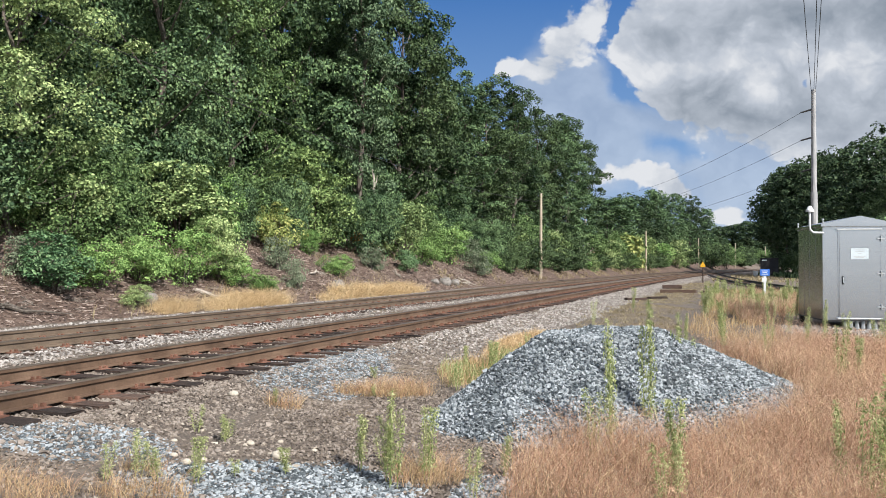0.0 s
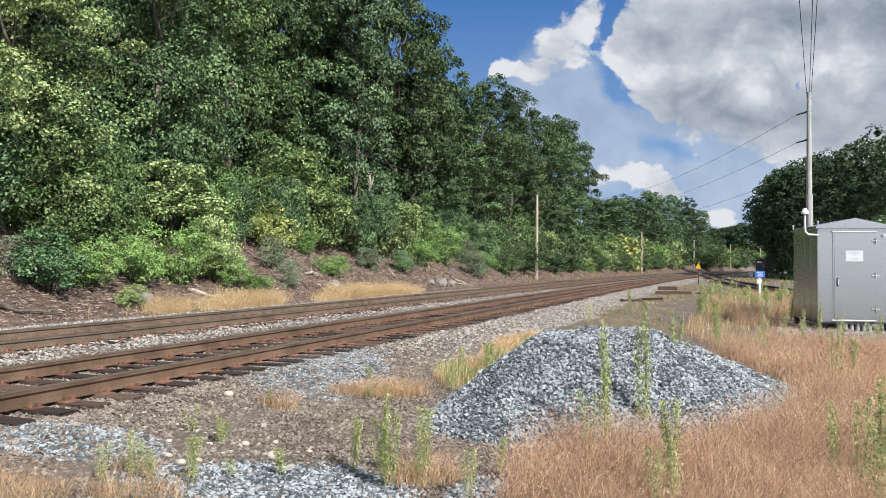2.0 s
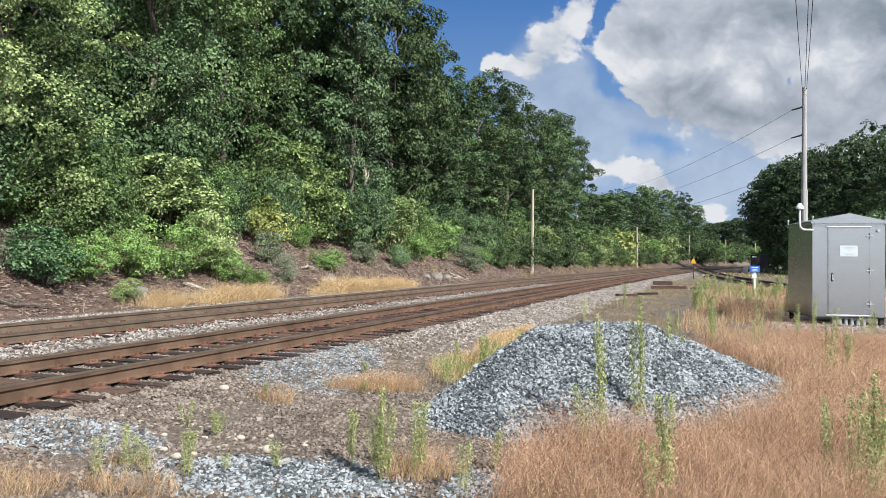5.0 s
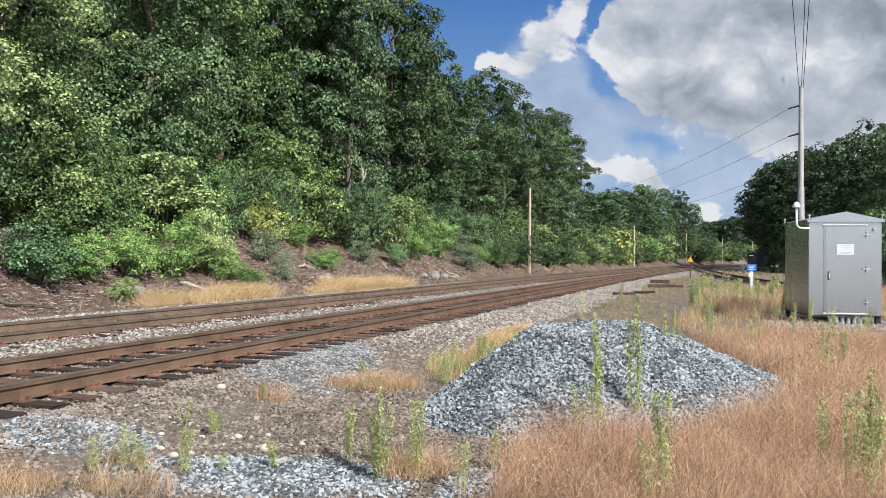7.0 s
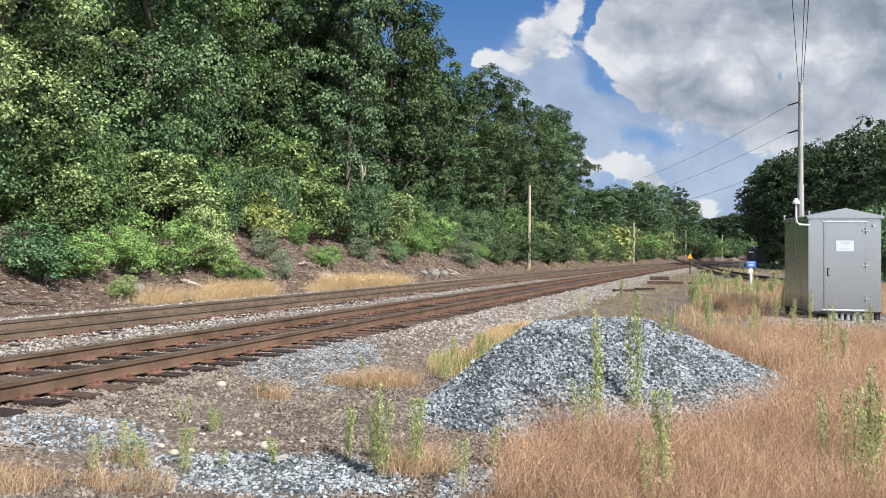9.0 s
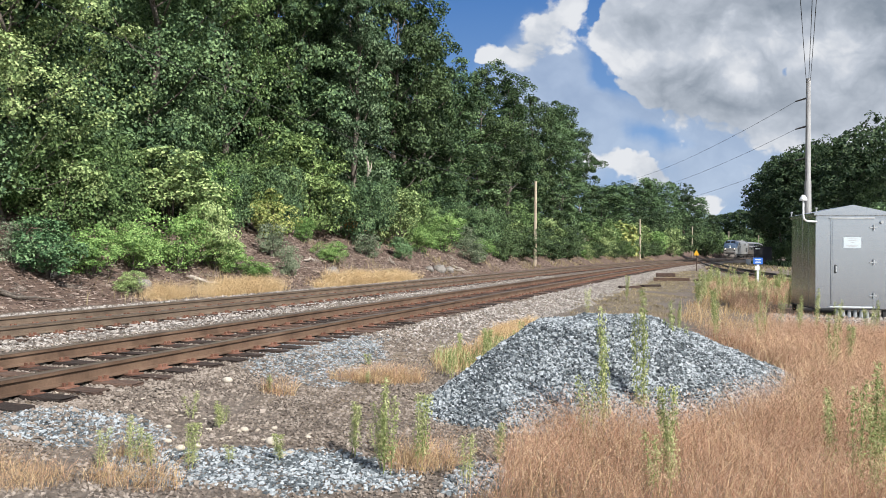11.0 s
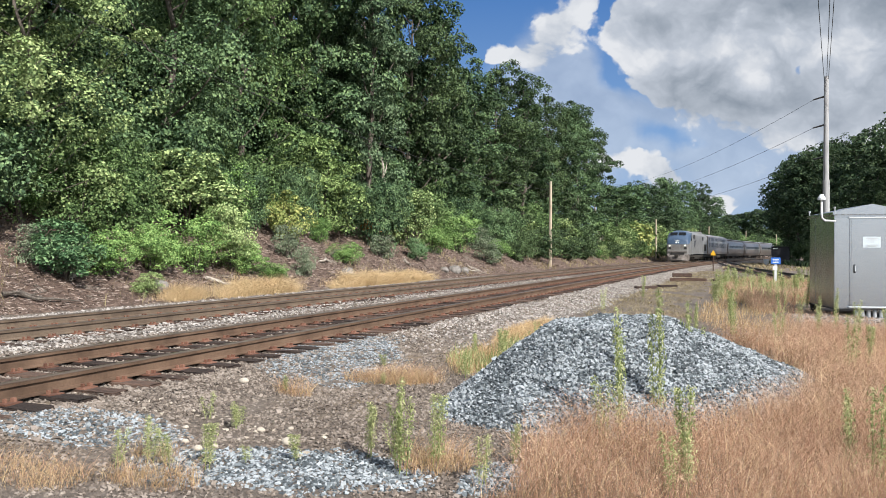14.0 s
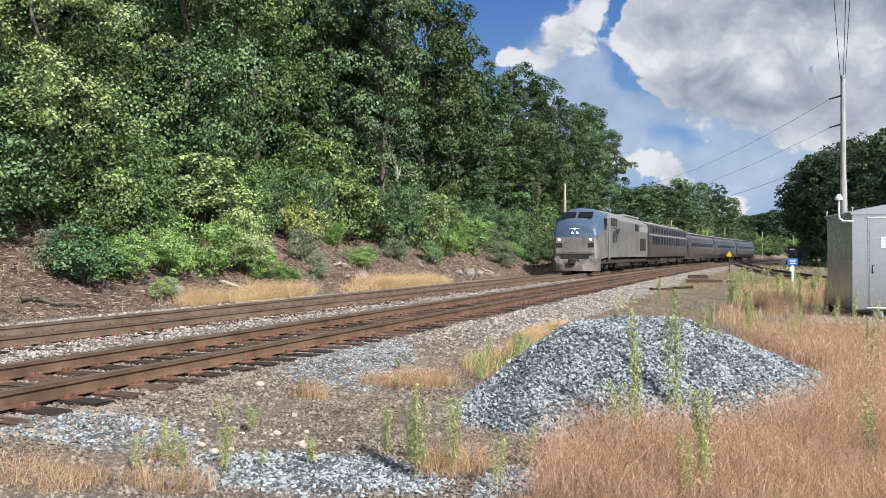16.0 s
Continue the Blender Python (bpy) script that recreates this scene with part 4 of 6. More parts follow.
for row in [(-15.4, 12.6, 1.9, 75, 1, False), (-15.9, 15.0, 1.2, 120, 2, True), (-15.2, 42.6, 1.8, 80, 3, True), (-15.6, 44.0, 1.3, 40, 4, True), (-15.7, 20.0, 1.4, 60, 5, True), (-16.6, 28.6, 1.5, 100, 6, True), (-15.5, 34.0, 1.4, 85, 7, False), (-16.0, 36.5, 1.2, 130, 8, True)]:
    fallen_branch(*row)

# ================= grasses =================


def grass(name, label, material, x0, x1, y0, y1, density, height, keep, lean=0.45, width=0.004, tufts=True):
    n = int((x1 - x0) * (y1 - y0) * density)
    x, y = spread((x0, x1), n), spread((y0, y1), n)
    ok = keep(x, y)
    x, y = x[ok], y[ok]
    h = height * RNG.uniform(0.4, 1.2, len(x)) * (1 + 0.3 * wobble(x, y, 0.9) + 0.15 * wobble(x, y, 2.3))
    w = width * (1 + np.maximum(y - 6, 0) * 0.10)
    p = np.stack([x, y, land(x, y) - 0.01], 1)
    v, f = blades(p, h, lean, w[:, None])
    return tagged(part(name, raw_mesh(name, v, f, material), None), label, "grass", kind="stuff")


def reach(x, y):
    """Thins the grass out beyond the ground's open stretch."""
    return RNG.random(len(x)) < 1 - smooth(0.19 * y + 0.5, 0.3 * y + 1.6, x)


def field(x, y):
    edge = np.where(y < 9, -1.55 + 0.18 * np.maximum(y - 5, 0), -0.9 + 0.42 * (y - 8.9))
    edge = np.where(y > 12.5, 0.6 - 0.55 * (y - 12.5), edge)
    return (x > edge + 0.25 * wobble(x, y, 1.4)) & (heap_height(x, y) < 0.06) & (x > -4.5) & reach(x, y)


def fade(y, near):
    return RNG.random(len(y)) < np.clip((near / np.maximum(y, near)) ** 1.1, 0.12, 1)


def clear(x, y):
    """Bare gravel round the cabinet and on the spur's bed."""
    return (lobe(x, y, 3.1, 19.1, 3.2, 2.3, 0.2) > 1) & (lobe(x, y, 2.3, 22, 1.5, 2.2) > 1)


def seed_haze(name, label, x0, x1, y0, y1, density, keep, size=0.011, material=None):
    """Airy seed heads floating on hair-thin stalks: many tiny scales."""
    n = int((x1 - x0) * (y1 - y0) * density)
    x, y = spread((x0, x1), n), spread((y0, y1), n)
    ok = keep(x, y)
    x, y = x[ok], y[ok]
    z = land(x, y) + RNG.uniform(0.14, 0.42, len(x)) * (1 + 0.2 * wobble(x, y, 0.9))
    q = np.random.default_rng(3)
    v, f = leaf_cards(np.stack([x, y, z], 1), q.normal(size=(len(x), 3)), (size * (1 + np.maximum(y - 6, 0) * 0.08)), q, 0.16)
    tagged(part(name, raw_mesh(name, v, f, material or M_HAZE), None), label, "grass", kind="stuff")


grass("russet_grass", "knee-high russet dry grass in seed", M_RED, -2, 7.5, 3.0, 15, 2100, 0.34, lambda x, y: field(x, y) & (y > 4.2) & fade(y, 6.5), 1.25, 0.0010)
seed_haze("seed_haze", "rosy haze of fine seed heads over dry grass", -2, 7.5, 3.0, 15, 3600, lambda x, y: field(x, y) & (y > 4.2) & fade(y, 6.5), 0.0135)
seed_haze("tan_haze", "pale haze of seed heads over tan grass", -3, 10, 13, 32, 1000, lambda x, y: clear(x, y) & reach(x, y) & (x > 1.0 - 0.12 * (y - 12.5)) & (x > -0.8 + 0.4 * wobble(x, y, 0.6)) & fade(y, 14), 0.016, M_HAZE)
grass("straw_grass", "straw-coloured seed stalks among russet grass", M_SEED, -2, 7.5, 3.0, 13, 120, 0.36, lambda x, y: field(x, y) & clear(x, y), 1.3, 0.0017)
grass("tan_field", "dry tan grass round the metal cabinet", M_DRY, -4, 10, 13.5, 44, 210, 0.26, lambda x, y: field(x, y) & clear(x, y) & (x > 0.6 - 0.3 * (y - 12.5)) & (x > -0.9 + 0.4 * wobble(x, y, 0.6)) & fade(y, 14), 1.1, 0.0014)
grass("russet_far_grass", "russet grass between heap and spur track", M_RED, -3, 10, 13, 40, 300, 0.34, lambda x, y: reach(x, y) & clear(x, y) & (wobble(x, y, 0.35) > -0.2) & (x > 1.2 - 0.12 * (y - 12.5)) & (x > -0.7 + 0.5 * wobble(x, y, 0.7)) & fade(y, 14), 1.1, 0.0015)


def tan_tufts(x, y):
    q = np.minimum.reduce([lobe(x, y, -4.0, 8.6, 0.65, 0.33, 0.1), lobe(x, y, -3.45, 10.6, 0.55, 1.5, 0.2), lobe(x, y, -4.6, 7.35, 0.25, 0.14), lobe(x, y, -4.65, 4.0, 0.45, 0.28, 0.2),
                           lobe(x, y, -3.75, 4.25, 0.4, 0.2), lobe(x, y, -4.2, 4.75, 0.25, 0.12), lobe(x, y, -2.1, 5.3, 0.33, 0.3), lobe(x, y, -3.9, 14.5, 0.5, 2.2, 0.1)])
    return q < 1 - 0.4 * RNG.random(len(x))


grass("tan_tufts", "tufts of tan dry grass on gravel", M_DRY, -6, -1.5, 3.4, 18, 2200, 0.17, tan_tufts, 1.5, 0.0011)
grass("russet_tufts", "tufts of russet dry grass on gravel", M_RED, -6, -1.5, 3.4, 12, 1300, 0.2, lambda x, y: tan_tufts(x, y) & (y < 9), 1.6, 0.0010)
grass("verge_grass", "pale tan grass at the foot of the bank", M_SEED, -16, -13.6, 16, 40, 2200, 0.44,
      lambda x, y: np.minimum.reduce([lobe(x, y, -14.75, 21.5, 0.5, 2.6), lobe(x, y, -14.7, 31, 0.55, 5.6), lobe(x, y, -14.8, 18, 0.3, 1.4)]) < 1.1 - 0.9 * RNG.random(len(x)), 1.6, 0.0011)
grass("olive_verge", "sparse olive weeds beside the ballast", M_OLIVE, -5, 1.5, 13, 62, 240, 0.05,
      lambda x, y: (np.abs(x - line_far(y) - TRACK_GAP - 4.3) < 1.2 + 0.5 * wobble(x, y)) & (wobble(x, y, 0.8) > -0.5) & fade(y, 18), 1.3, 0.003)
grass("heap_side_weeds", "yellow-green weeds and tan grass beside the gravel heap", M_WEED, -5, -2, 8, 13.5, 420, 0.30, lambda x, y: (lobe(x, y, -3.35, 10.7, 0.6, 1.5, 0.2) < 1.2 - 0.7 * RNG.random(len(x))) & (wobble(x, y, 1.1) > -0.25), 0.5, 0.003)
grass("sign_weeds", "tall yellow-green weeds round the blue sign", M_WEED, -1.5, 3, 22, 38, 60, 0.5, lambda x, y: lobe(x, y, 0.9, 29, 1.5, 5.0, -0.15) < 1.1 - 0.9 * RNG.random(len(x)), 0.6, 0.003)
grass("spur_weeds", "low olive weeds among the spur's dark gravel", M_OLIVE, -3, 14, 68, 112, 6, 0.18, lambda x, y: (x > line_far(y) + TRACK_GAP + 4.0) & (wobble(x, y, 0.5) > -0.1), 0.7, 0.006)
grass("spur_greens", "dull green weeds under the trees by the spur", M_SHADY, 2, 20, 60, 112, 14, 0.5, lambda x, y: (x > 15.5 - 0.115 * y + 0.6 * wobble(x, y, 0.6)), 0.7, 0.008)
grass("bank_weeds", "thin green and tan weeds on the bank", M_OLIVE, -19, -9, 12, 130, 22, 0.35, lambda x, y: (wobble(x, y, 0.5) > 0.1) & (line_far(y) - x > 3.4), 0.9, 0.003)


def weed_template(seed, h, leafy):
    """An upright weed: a few stems with many narrow leaves and a tufted top."""
    rng = np.random.default_rng(seed)
    stems, P, N = [], [], []
    for i in range(3):
        b = rng.normal(0, 0.03, 2)
        t = b + rng.normal(0, 0.07, 2)
        hh = h * rng.uniform(0.7, 1.0)
        pts = np.array([[b[0], b[1], -0.03], [(b[0] + t[0]) / 2, (b[1] + t[1]) / 2, hh * 0.5], [t[0], t[1], hh]])
        stems.append((pts, np.array([0.005, 0.004, 0.0015])))
        m = int(leafy * hh / h)
        z = rng.uniform(0.12, 1.02, m) ** 0.8
        a = rng.uniform(0, 6.28, m)
        r = rng.uniform(0.005, 0.075, m) * (1.15 - 0.55 * z)
        P.append(np.stack([b[0] + (t[0] - b[0]) * z + r * np.cos(a), b[1] + (t[1] - b[1]) * z + r * np.sin(a), z * hh], 1))
        N.append(np.stack([np.cos(a) * 0.5, np.sin(a) * 0.5, 0 * a + 0.7], 1))
    v, f = leaf_cards(np.concatenate(P), np.concatenate(N), 0.036, rng, 0.13)
    tv, tf = tubes(stems, 5)
    return raw_mesh("leaves", v, f, M_WEED), raw_mesh("stem", tv, tf, M_WEED)


WEEDS = [weed_template(41, 0.75, 330), weed_template(42, 0.75, 250), weed_template(43, 0.75, 400), weed_template(44, 0.75, 200)]
WEED_ROWS = [(-2.22, 4.95, 0.95), (-2.30, 5.05, 0.75), (-2.06, 5.2, 0.8), (-2.56, 5.5, 0.45), (-0.96, 6.55, 1.55), (-1.08, 6.45, 0.9), (-0.37, 5.2, 1.05), (-0.44, 5.1, 0.7), (-0.74, 7.2, 1.75), (-1.6, 5.6, 0.5), (-0.24, 14.76, 1.0), (0.49, 14.13, 0.95), (1.15, 15.3, 1.1), (1.21, 11.1, 1.35), (1.5, 11.6, 0.9), (0.78, 5.7, 1.25), (0.92, 5.9, 1.15), (0.66, 6.1, 0.95), (0.86, 5.5, 0.9), (-4.26, 4.45, 0.5),
             (-4.1, 4.6, 0.5), (-3.9, 4.55, 0.45), (-3.62, 4.66, 0.5), (-4.65, 5.95, 0.42), (-4.2, 5.8, 0.35), (-4.27, 5.95, 0.3), (-3.18, 5.1, 0.3), (-3.5, 4.95, 0.2), (-0.62, 8.9, 1.45), (-0.55, 9.2, 1.2), (-0.3, 16.5, 1.2), (0.62, 16.6, 1.55), (1.52, 16.3, 1.2), (1.95, 17.0, 1.0),
             (-2.66, 5.35, 0.6), (-1.65, 5.0, 0.6), (-4.75, 7.4, 0.25), (-4.0, 8.35, 0.22), (-3.1, 10.2, 0.75), (-3.5, 9.6, 0.5), (-3.25, 9.2, 0.45), (-2.9, 10.6, 0.6), (-3.7, 10.8, 0.55), (-2.95, 11.0, 0.7), (-3.4, 11.2, 0.6), (-3.2, 12.5, 0.7), (-4.6, 9.6, 0.25), (2.3, 15.5, 1.0), (2.6, 16.8, 0.9), (1.0, 18, 1.1), (2.9, 15.2, 1.1),
             (3.4, 16, 1.0), (-0.9, 15, 0.9), (-3.35, 19.5, 1.0), (-2.9, 24, 1.1)]
for i, (x, y, s) in enumerate(WEED_ROWS):
    lv, st = WEEDS[i % 4]
    w = thing("weed", "upright yellow-green weed growing in gravel and grass", "weed", None, "tall weeds")
    part("stem", st, None, w)
    part("leaves", lv, None, w)
    w.matrix_world = Matrix.Translation((x, y, float(land(x, y)))) @ Matrix.Rotation(i * 1.9, 4, "Z") @ Matrix.Diagonal((0.76 * s ** 0.25, 0.76 * s ** 0.25, s, 1))
for i in range(46):
    x, y = RNG.uniform(-1.0, 2.6), RNG.uniform(22.5, 36)
    lv, st = WEEDS[i % 4]
    w = thing("weed", "tall yellow-green weed standing by the spur track", "weed", None, "weeds by the spur")
    part("stem", st, None, w)
    part("leaves", lv, None, w)
    s = RNG.uniform(0.8, 1.4)
    w.matrix_world = Matrix.Translation((x, y, float(land(x, y)))) @ Matrix.Rotation(i * 1.9, 4, "Z") @ Matrix.Diagonal((s * 1.1, s * 1.1, s, 1))

# ================= signal cabinet =================


def build_cabinet():
    W, L, Z0, Z1, ZP = 1.585, 2.0, 0.16, 2.34, 2.56
    c = thing("signal_cabinet", "brushed aluminium railway signal cabinet with a shut door on short legs", "equipment cabinet", pose(1.86, 20.1, 0.17, 0, 0, 11))
    part("body", box(0, 0, Z0, W, L, Z1, 0.008), M_ALU, c)
    bm = bmesh.new()
    o = 0.05
    pts = [(-o, Z1 - 0.02), (-o, Z1 + 0.035), (W / 2, ZP), (W + o, Z1 + 0.035), (W + o, Z1 - 0.02)]
    rings = [[bm.verts.new((x, y, z)) for x, z in pts] for y in (-0.07, L + 0.07)]
    for i in range(5):
        bm.faces.new([rings[0][i], rings[0][(i + 1) % 5], rings[1][(i + 1) % 5], rings[1][i]])
    bm.faces.new(rings[0][::-1]), bm.faces.new(rings[1])
    bmesh.ops.recalc_face_normals(bm, faces=bm.faces)
    part("roof", bm, M_ALU, c, "low gabled aluminium roof")
    door = part("door", box(0.355, -0.022, 0.22, 1.235, -0.003, 2.21, 0.006), M_ALU, c)
    for x0, x1, z0, z1 in [(0.33, 0.352, 0.2, 2.235), (1.238, 1.26, 0.2, 2.235)]:
        part("door_frame", box(x0, -0.016, z0, x1, -0.002, z1), M_ALU, c)
    part("drip_edge", box(0.30, -0.06, 2.24, 1.27, -0.003, 2.262, 0.004), M_WHITE, c)
    part("sill", box(0.30, -0.05, 0.185, 1.27, -0.003, 0.212, 0.004), M_WHITE, c)
    for z in (0.45, 1.22, 2.02):
        part("hinge", box(1.16, -0.05, z, 1.32, -0.023, z + 0.03, 0.004), M_STEELGREY, door)
        part("hinge_pin", rod((1.245, -0.045, z - 0.05), (1.245, -0.045, z + 0.08), 0.016), M_STEELGREY, door)
    part("handle_plate", box(0.405, -0.035, 0.98, 0.455, -0.023, 1.17, 0.004), M_DARKMETAL, door)
    part("handle", rod((0.43, -0.06, 1.01), (0.43, -0.045, 1.15), 0.014), M_STEELGREY, door, "steel door handle")
    lab = part("notice", box(0.60, -0.03, 1.56, 0.98, -0.023, 1.81), M_NOTICE, door, "white notice plate")
    for z, w in [(1.775, 0.25), (1.735, 0.2), (1.69, 0.08), (1.62, 0.26), (1.595, 0.18)]:
        part("text_bar", box(0.79 - w / 2, -0.033, z - 0.008, 0.79 + w / 2, -0.0305, z + 0.008), M_STEELGREY, lab)
    for x in (0.50, 0.63, 0.76, 0.89, 1.02, 1.15):
        part("conduit", rod((x, 0.08, -0.2), (x, 0.08, 0.16), 0.045), M_STEELGREY, c, "grey cable conduit below the floor")
    for x in (0.06, W - 0.06):
        for y in (0.08, L - 0.08):
            part("leg", box(x - 0.05, y - 0.05, -0.12, x + 0.05, y + 0.05, 0.16), M_DARKMETAL, c)
    part("skid", box(-0.02, -0.02, 0.135, W + 0.02, L + 0.02, 0.158, 0.006), M_DARKMETAL, c)
    for x, y in [(0.0, -0.03), (W, -0.03), (0.0, L + 0.02), (W, L + 0.02)]:
        bm = rod((x, y, Z1 - 0.05), (x, y, Z1 + 0.12), 0.014)
        bm = rod((x, y, Z1 + 0.12), (x, y, Z1 + 0.16), 0.026, bm=bm)
        part("lifting_eye", bm, M_STEELGREY, c)
    for y in (0.55, 1.05, 1.5):
        part("side_seam", box(-0.003, y - 0.008, Z0 + 0.02, -0.001, y + 0.012, Z1 - 0.03, 0.002), M_ALU, c)
    v, f = tubes([(np.array([[0.02, -0.02, 2.17], [-0.21, -0.04, 2.18], [-0.28, -0.05, 2.24], [-0.29, -0.05, 2.34], [-0.29, -0.05, 2.66]]), np.full(5, 0.024))], 10)
    part("antenna_pipe", raw_mesh("antenna_pipe", v, f, M_WHITE), None, c, "white bent antenna pipe", smooth=True)
    bm = rod((-0.29, -0.05, 2.66), (-0.29, -0.05, 2.70), 0.085, 0.085, 16)
    bm = rod((-0.29, -0.05, 2.70), (-0.29, -0.05, 2.79), 0.085, 0.035, 16, bm)
    part("antenna_dome", bm, M_WHITE, c, "white mushroom-shaped antenna dome")
    bm = rod((W - 0.16, -0.05, 2.16), (W - 0.16, 0.0, 2.16), 0.035, 0.035, 12)
    part("lock_cover", bm, M_STEELGREY, c)


build_cabinet()
scatter("cabinet_gravel", "pale gravel round the metal cabinet", M_BALLAST_PALE, 1.0, 5.5, 18.6, 23.5, 260, 0.035, lambda x, y: lobe(x, y, 3.1, 19.2, 2.8, 1.9, 0.2) < 1)

# ================= poles, cables, signs =================


def line_pole(x, y, top):
    z = float(land(x, y))
    p = thing("line_pole", "weathered pale wooden pole beside the track", "pole", pose(x, y, z), "line poles along the track")
    part("shaft", rod((0, 0, -0.3), (0.02, 0, top - z), 0.14, 0.10, 12), M_POLE, p)
    for k in (0.25, 0.6):
        part("bracket", rod((-0.05, 0, top - z - k), (-0.26, 0, top - z - k + 0.06), 0.03, 0.02, 8), M_DARKMETAL, p)


for px_, py_, pt_ in [(-14.84, 62, 7.3), (-12.4, 117, 6.45), (-7.45, 170, 7.0), (-0.44, 220, 7.3), (8.5, 272, 7.5)]:
    line_pole(px_, py_, pt_)


def cable(name, label, a, b, sag, r=0.012):
    t = np.linspace(0, 1, 24)[:, None]
    p = np.array(a) * (1 - t) + np.array(b) * t - np.array([0, 0, 1.0]) * sag * 4 * t * (1 - t)
    v, f = tubes([(p, np.full(24, r))], 6)
    tagged(part(name, raw_mesh(name, v, f, M_WIRE), None), label, "cable", "overhead cables")


UP = (3.78, 45.0)


def build_utility_pole():
    z = float(land(*UP))
    p = thing("utility_pole", "tall grey utility pole behind the metal cabinet", "utility pole", pose(UP[0], UP[1], z))
    part("shaft", rod((0, 0, -0.3), (0, 0, 10.75 - z), 0.17, 0.11, 14), M_POLEGREY, p)
    part("sleeve", rod((0.02, -0.02, 1.0), (0.0, 0, 5.2), 0.19, 0.165, 14), M_POLEGREY, p, "grey metal sleeve")
    for k in (9.72, 8.25, 6.6):
        part("insulator", rod((-0.1, 0, k - z), (-0.62, 0.1, k - z - 0.12), 0.05, 0.035, 10), M_DARKMETAL, p)


build_utility_pole()
for k, e in ((9.6, 11.2), (8.13, 9.6), (6.48, 8.0)):
    cable("cable", "dark cable running off across the tracks", (UP[0] - 0.6, UP[1] + 0.1, k), (-19, 112, e), 1.3, 0.009)
for dx, dz, x2 in ((-0.1, -0.1, -1.3), (0.02, 0.0, -0.35), (0.1, -0.05, -0.1)):
    cable("cable", "dark cable running overhead from the utility pole", (UP[0] + dx, UP[1], 10.7 + dz), (x2, -8, 10.8), 0.5, 0.012)
cable("cable", "thin dark cable strung through the trees", (-14.95, 62, 6.6), (-17.5, 12, 8.6), 1.0, 0.012)


def build_blue_sign():
    x, y = 0.98, 32.0
    z = float(land(x, y))
    s = thing("blue_sign", "small blue sign on a white post among weeds", "sign", pose(x, y, z + 0.1, 0, 0, 3))
    part("post", box(-0.04, -0.02, -0.3, 0.04, 0.02, 0.95), M_WHITE, s)
    pan = part("panel", box(-0.17, -0.035, 0.90, 0.17, -0.022, 1.15, 0.01), M_BLUESIGN, s, "blue sign panel")
    for q, w in ((1.08, 0.22), (1.02, 0.16), (0.96, 0.2)):
        part("text_bar", box(-w / 2, -0.039, q - 0.012, w / 2, -0.0355, q + 0.012), M_WHITE, pan)
    part("tag", box(-0.10, -0.034, 0.68, 0.06, -0.022, 0.83), M_WHITE, s, "white tag below the panel")


build_blue_sign()


def build_marker():
    x, y = -2.47, 63.7
    z = float(land(x, y))
    s = thing("marker_sign", "small yellow triangular marker on a brown post", "sign", pose(x, y, z + 0.17))
    part("post", rod((0, 0, -0.4), (0, 0, 1.3), 0.04, 0.04, 8), M_TIE, s)
    bm = bmesh.new()
    a = [bm.verts.new(p) for p in ((-0.18, -0.06, 1.15), (0.18, -0.06, 1.15), (0, -0.06, 1.47))]
    b = [bm.verts.new(p) for p in ((-0.18, -0.04, 1.15), (0.18, -0.04, 1.15), (0, -0.04, 1.47))]
    bm.faces.new(a), bm.faces.new(b[::-1])
    for i in range(3):
        bm.faces.new([a[i], b[i], b[(i + 1) % 3], a[(i + 1) % 3]])
    bmesh.ops.recalc_face_normals(bm, faces=bm.faces)
    part("triangle", bm, M_YELLOW, s, "yellow triangular plate")
    part("lower_plate", box(-0.18, -0.06, 1.04, 0.18, -0.045, 1.14), M_YELLOW, s)


build_marker()


def build_black_box():
    x, y = 2.7, 103.0
    z = float(land(x, y))
    s = thing("relay_box", "black-painted metal relay box beside the spur track", "equipment cabinet", pose(x, y, z))
    part("body", box(0, 0, 0.15, 2.0, 1.5, 2.1, 0.03), M_BLACKBOX, s)
    part("lid", box(-0.08, -0.08, 2.1, 2.08, 1.58, 2.2, 0.02), M_BLACKBOX, s)
    part("plate", box(0.15, -0.02, 1.9, 0.7, -0.003, 2.02), M_WHITE, s, "pale plate")
    for q in (0.2, 1.8):
        part("leg", box(q - 0.12, 0.2, -0.1, q + 0.12, 1.3, 0.15), M_DARKMETAL, s)
    b = thing("junction_box", "small pale metal junction box on the ground", "equipment box", pose(x - 0.9, y - 1, z))
    part("body", box(0, 0, -0.05, 0.55, 0.4, 0.62, 0.02), M_STEELGREY, b)
    part("lid", box(-0.03, -0.03, 0.62, 0.58, 0.43, 0.67, 0.01), M_STEELGREY, b)


build_black_box()


def build_tie_pile():
    rows = [(-3.15, 40.6, 0.0, 4), (-2.35, 40.8, 0.0, -12), (-3.05, 40.7, 0.22, 10), (-3.7, 31.5, -0.05, 38), (-3.1, 33.5, -0.06, 48), (-1.27, 42.06, -0.05, 20)]
    for x, y, up, a in rows:
        t = part("discarded_tie", TIES[int(abs(x * 10)) % 5], None)
        tagged(t, "dark discarded wooden tie lying beside the track", "railway tie", "discarded ties")
        t.matrix_world = pose(x, y, float(land(x, y)) + 0.16 + up, 0, 0, a) @ Matrix.Diagonal((0.36, 1.05, 1.05, 1))


build_tie_pile()

# ================= clouds =================

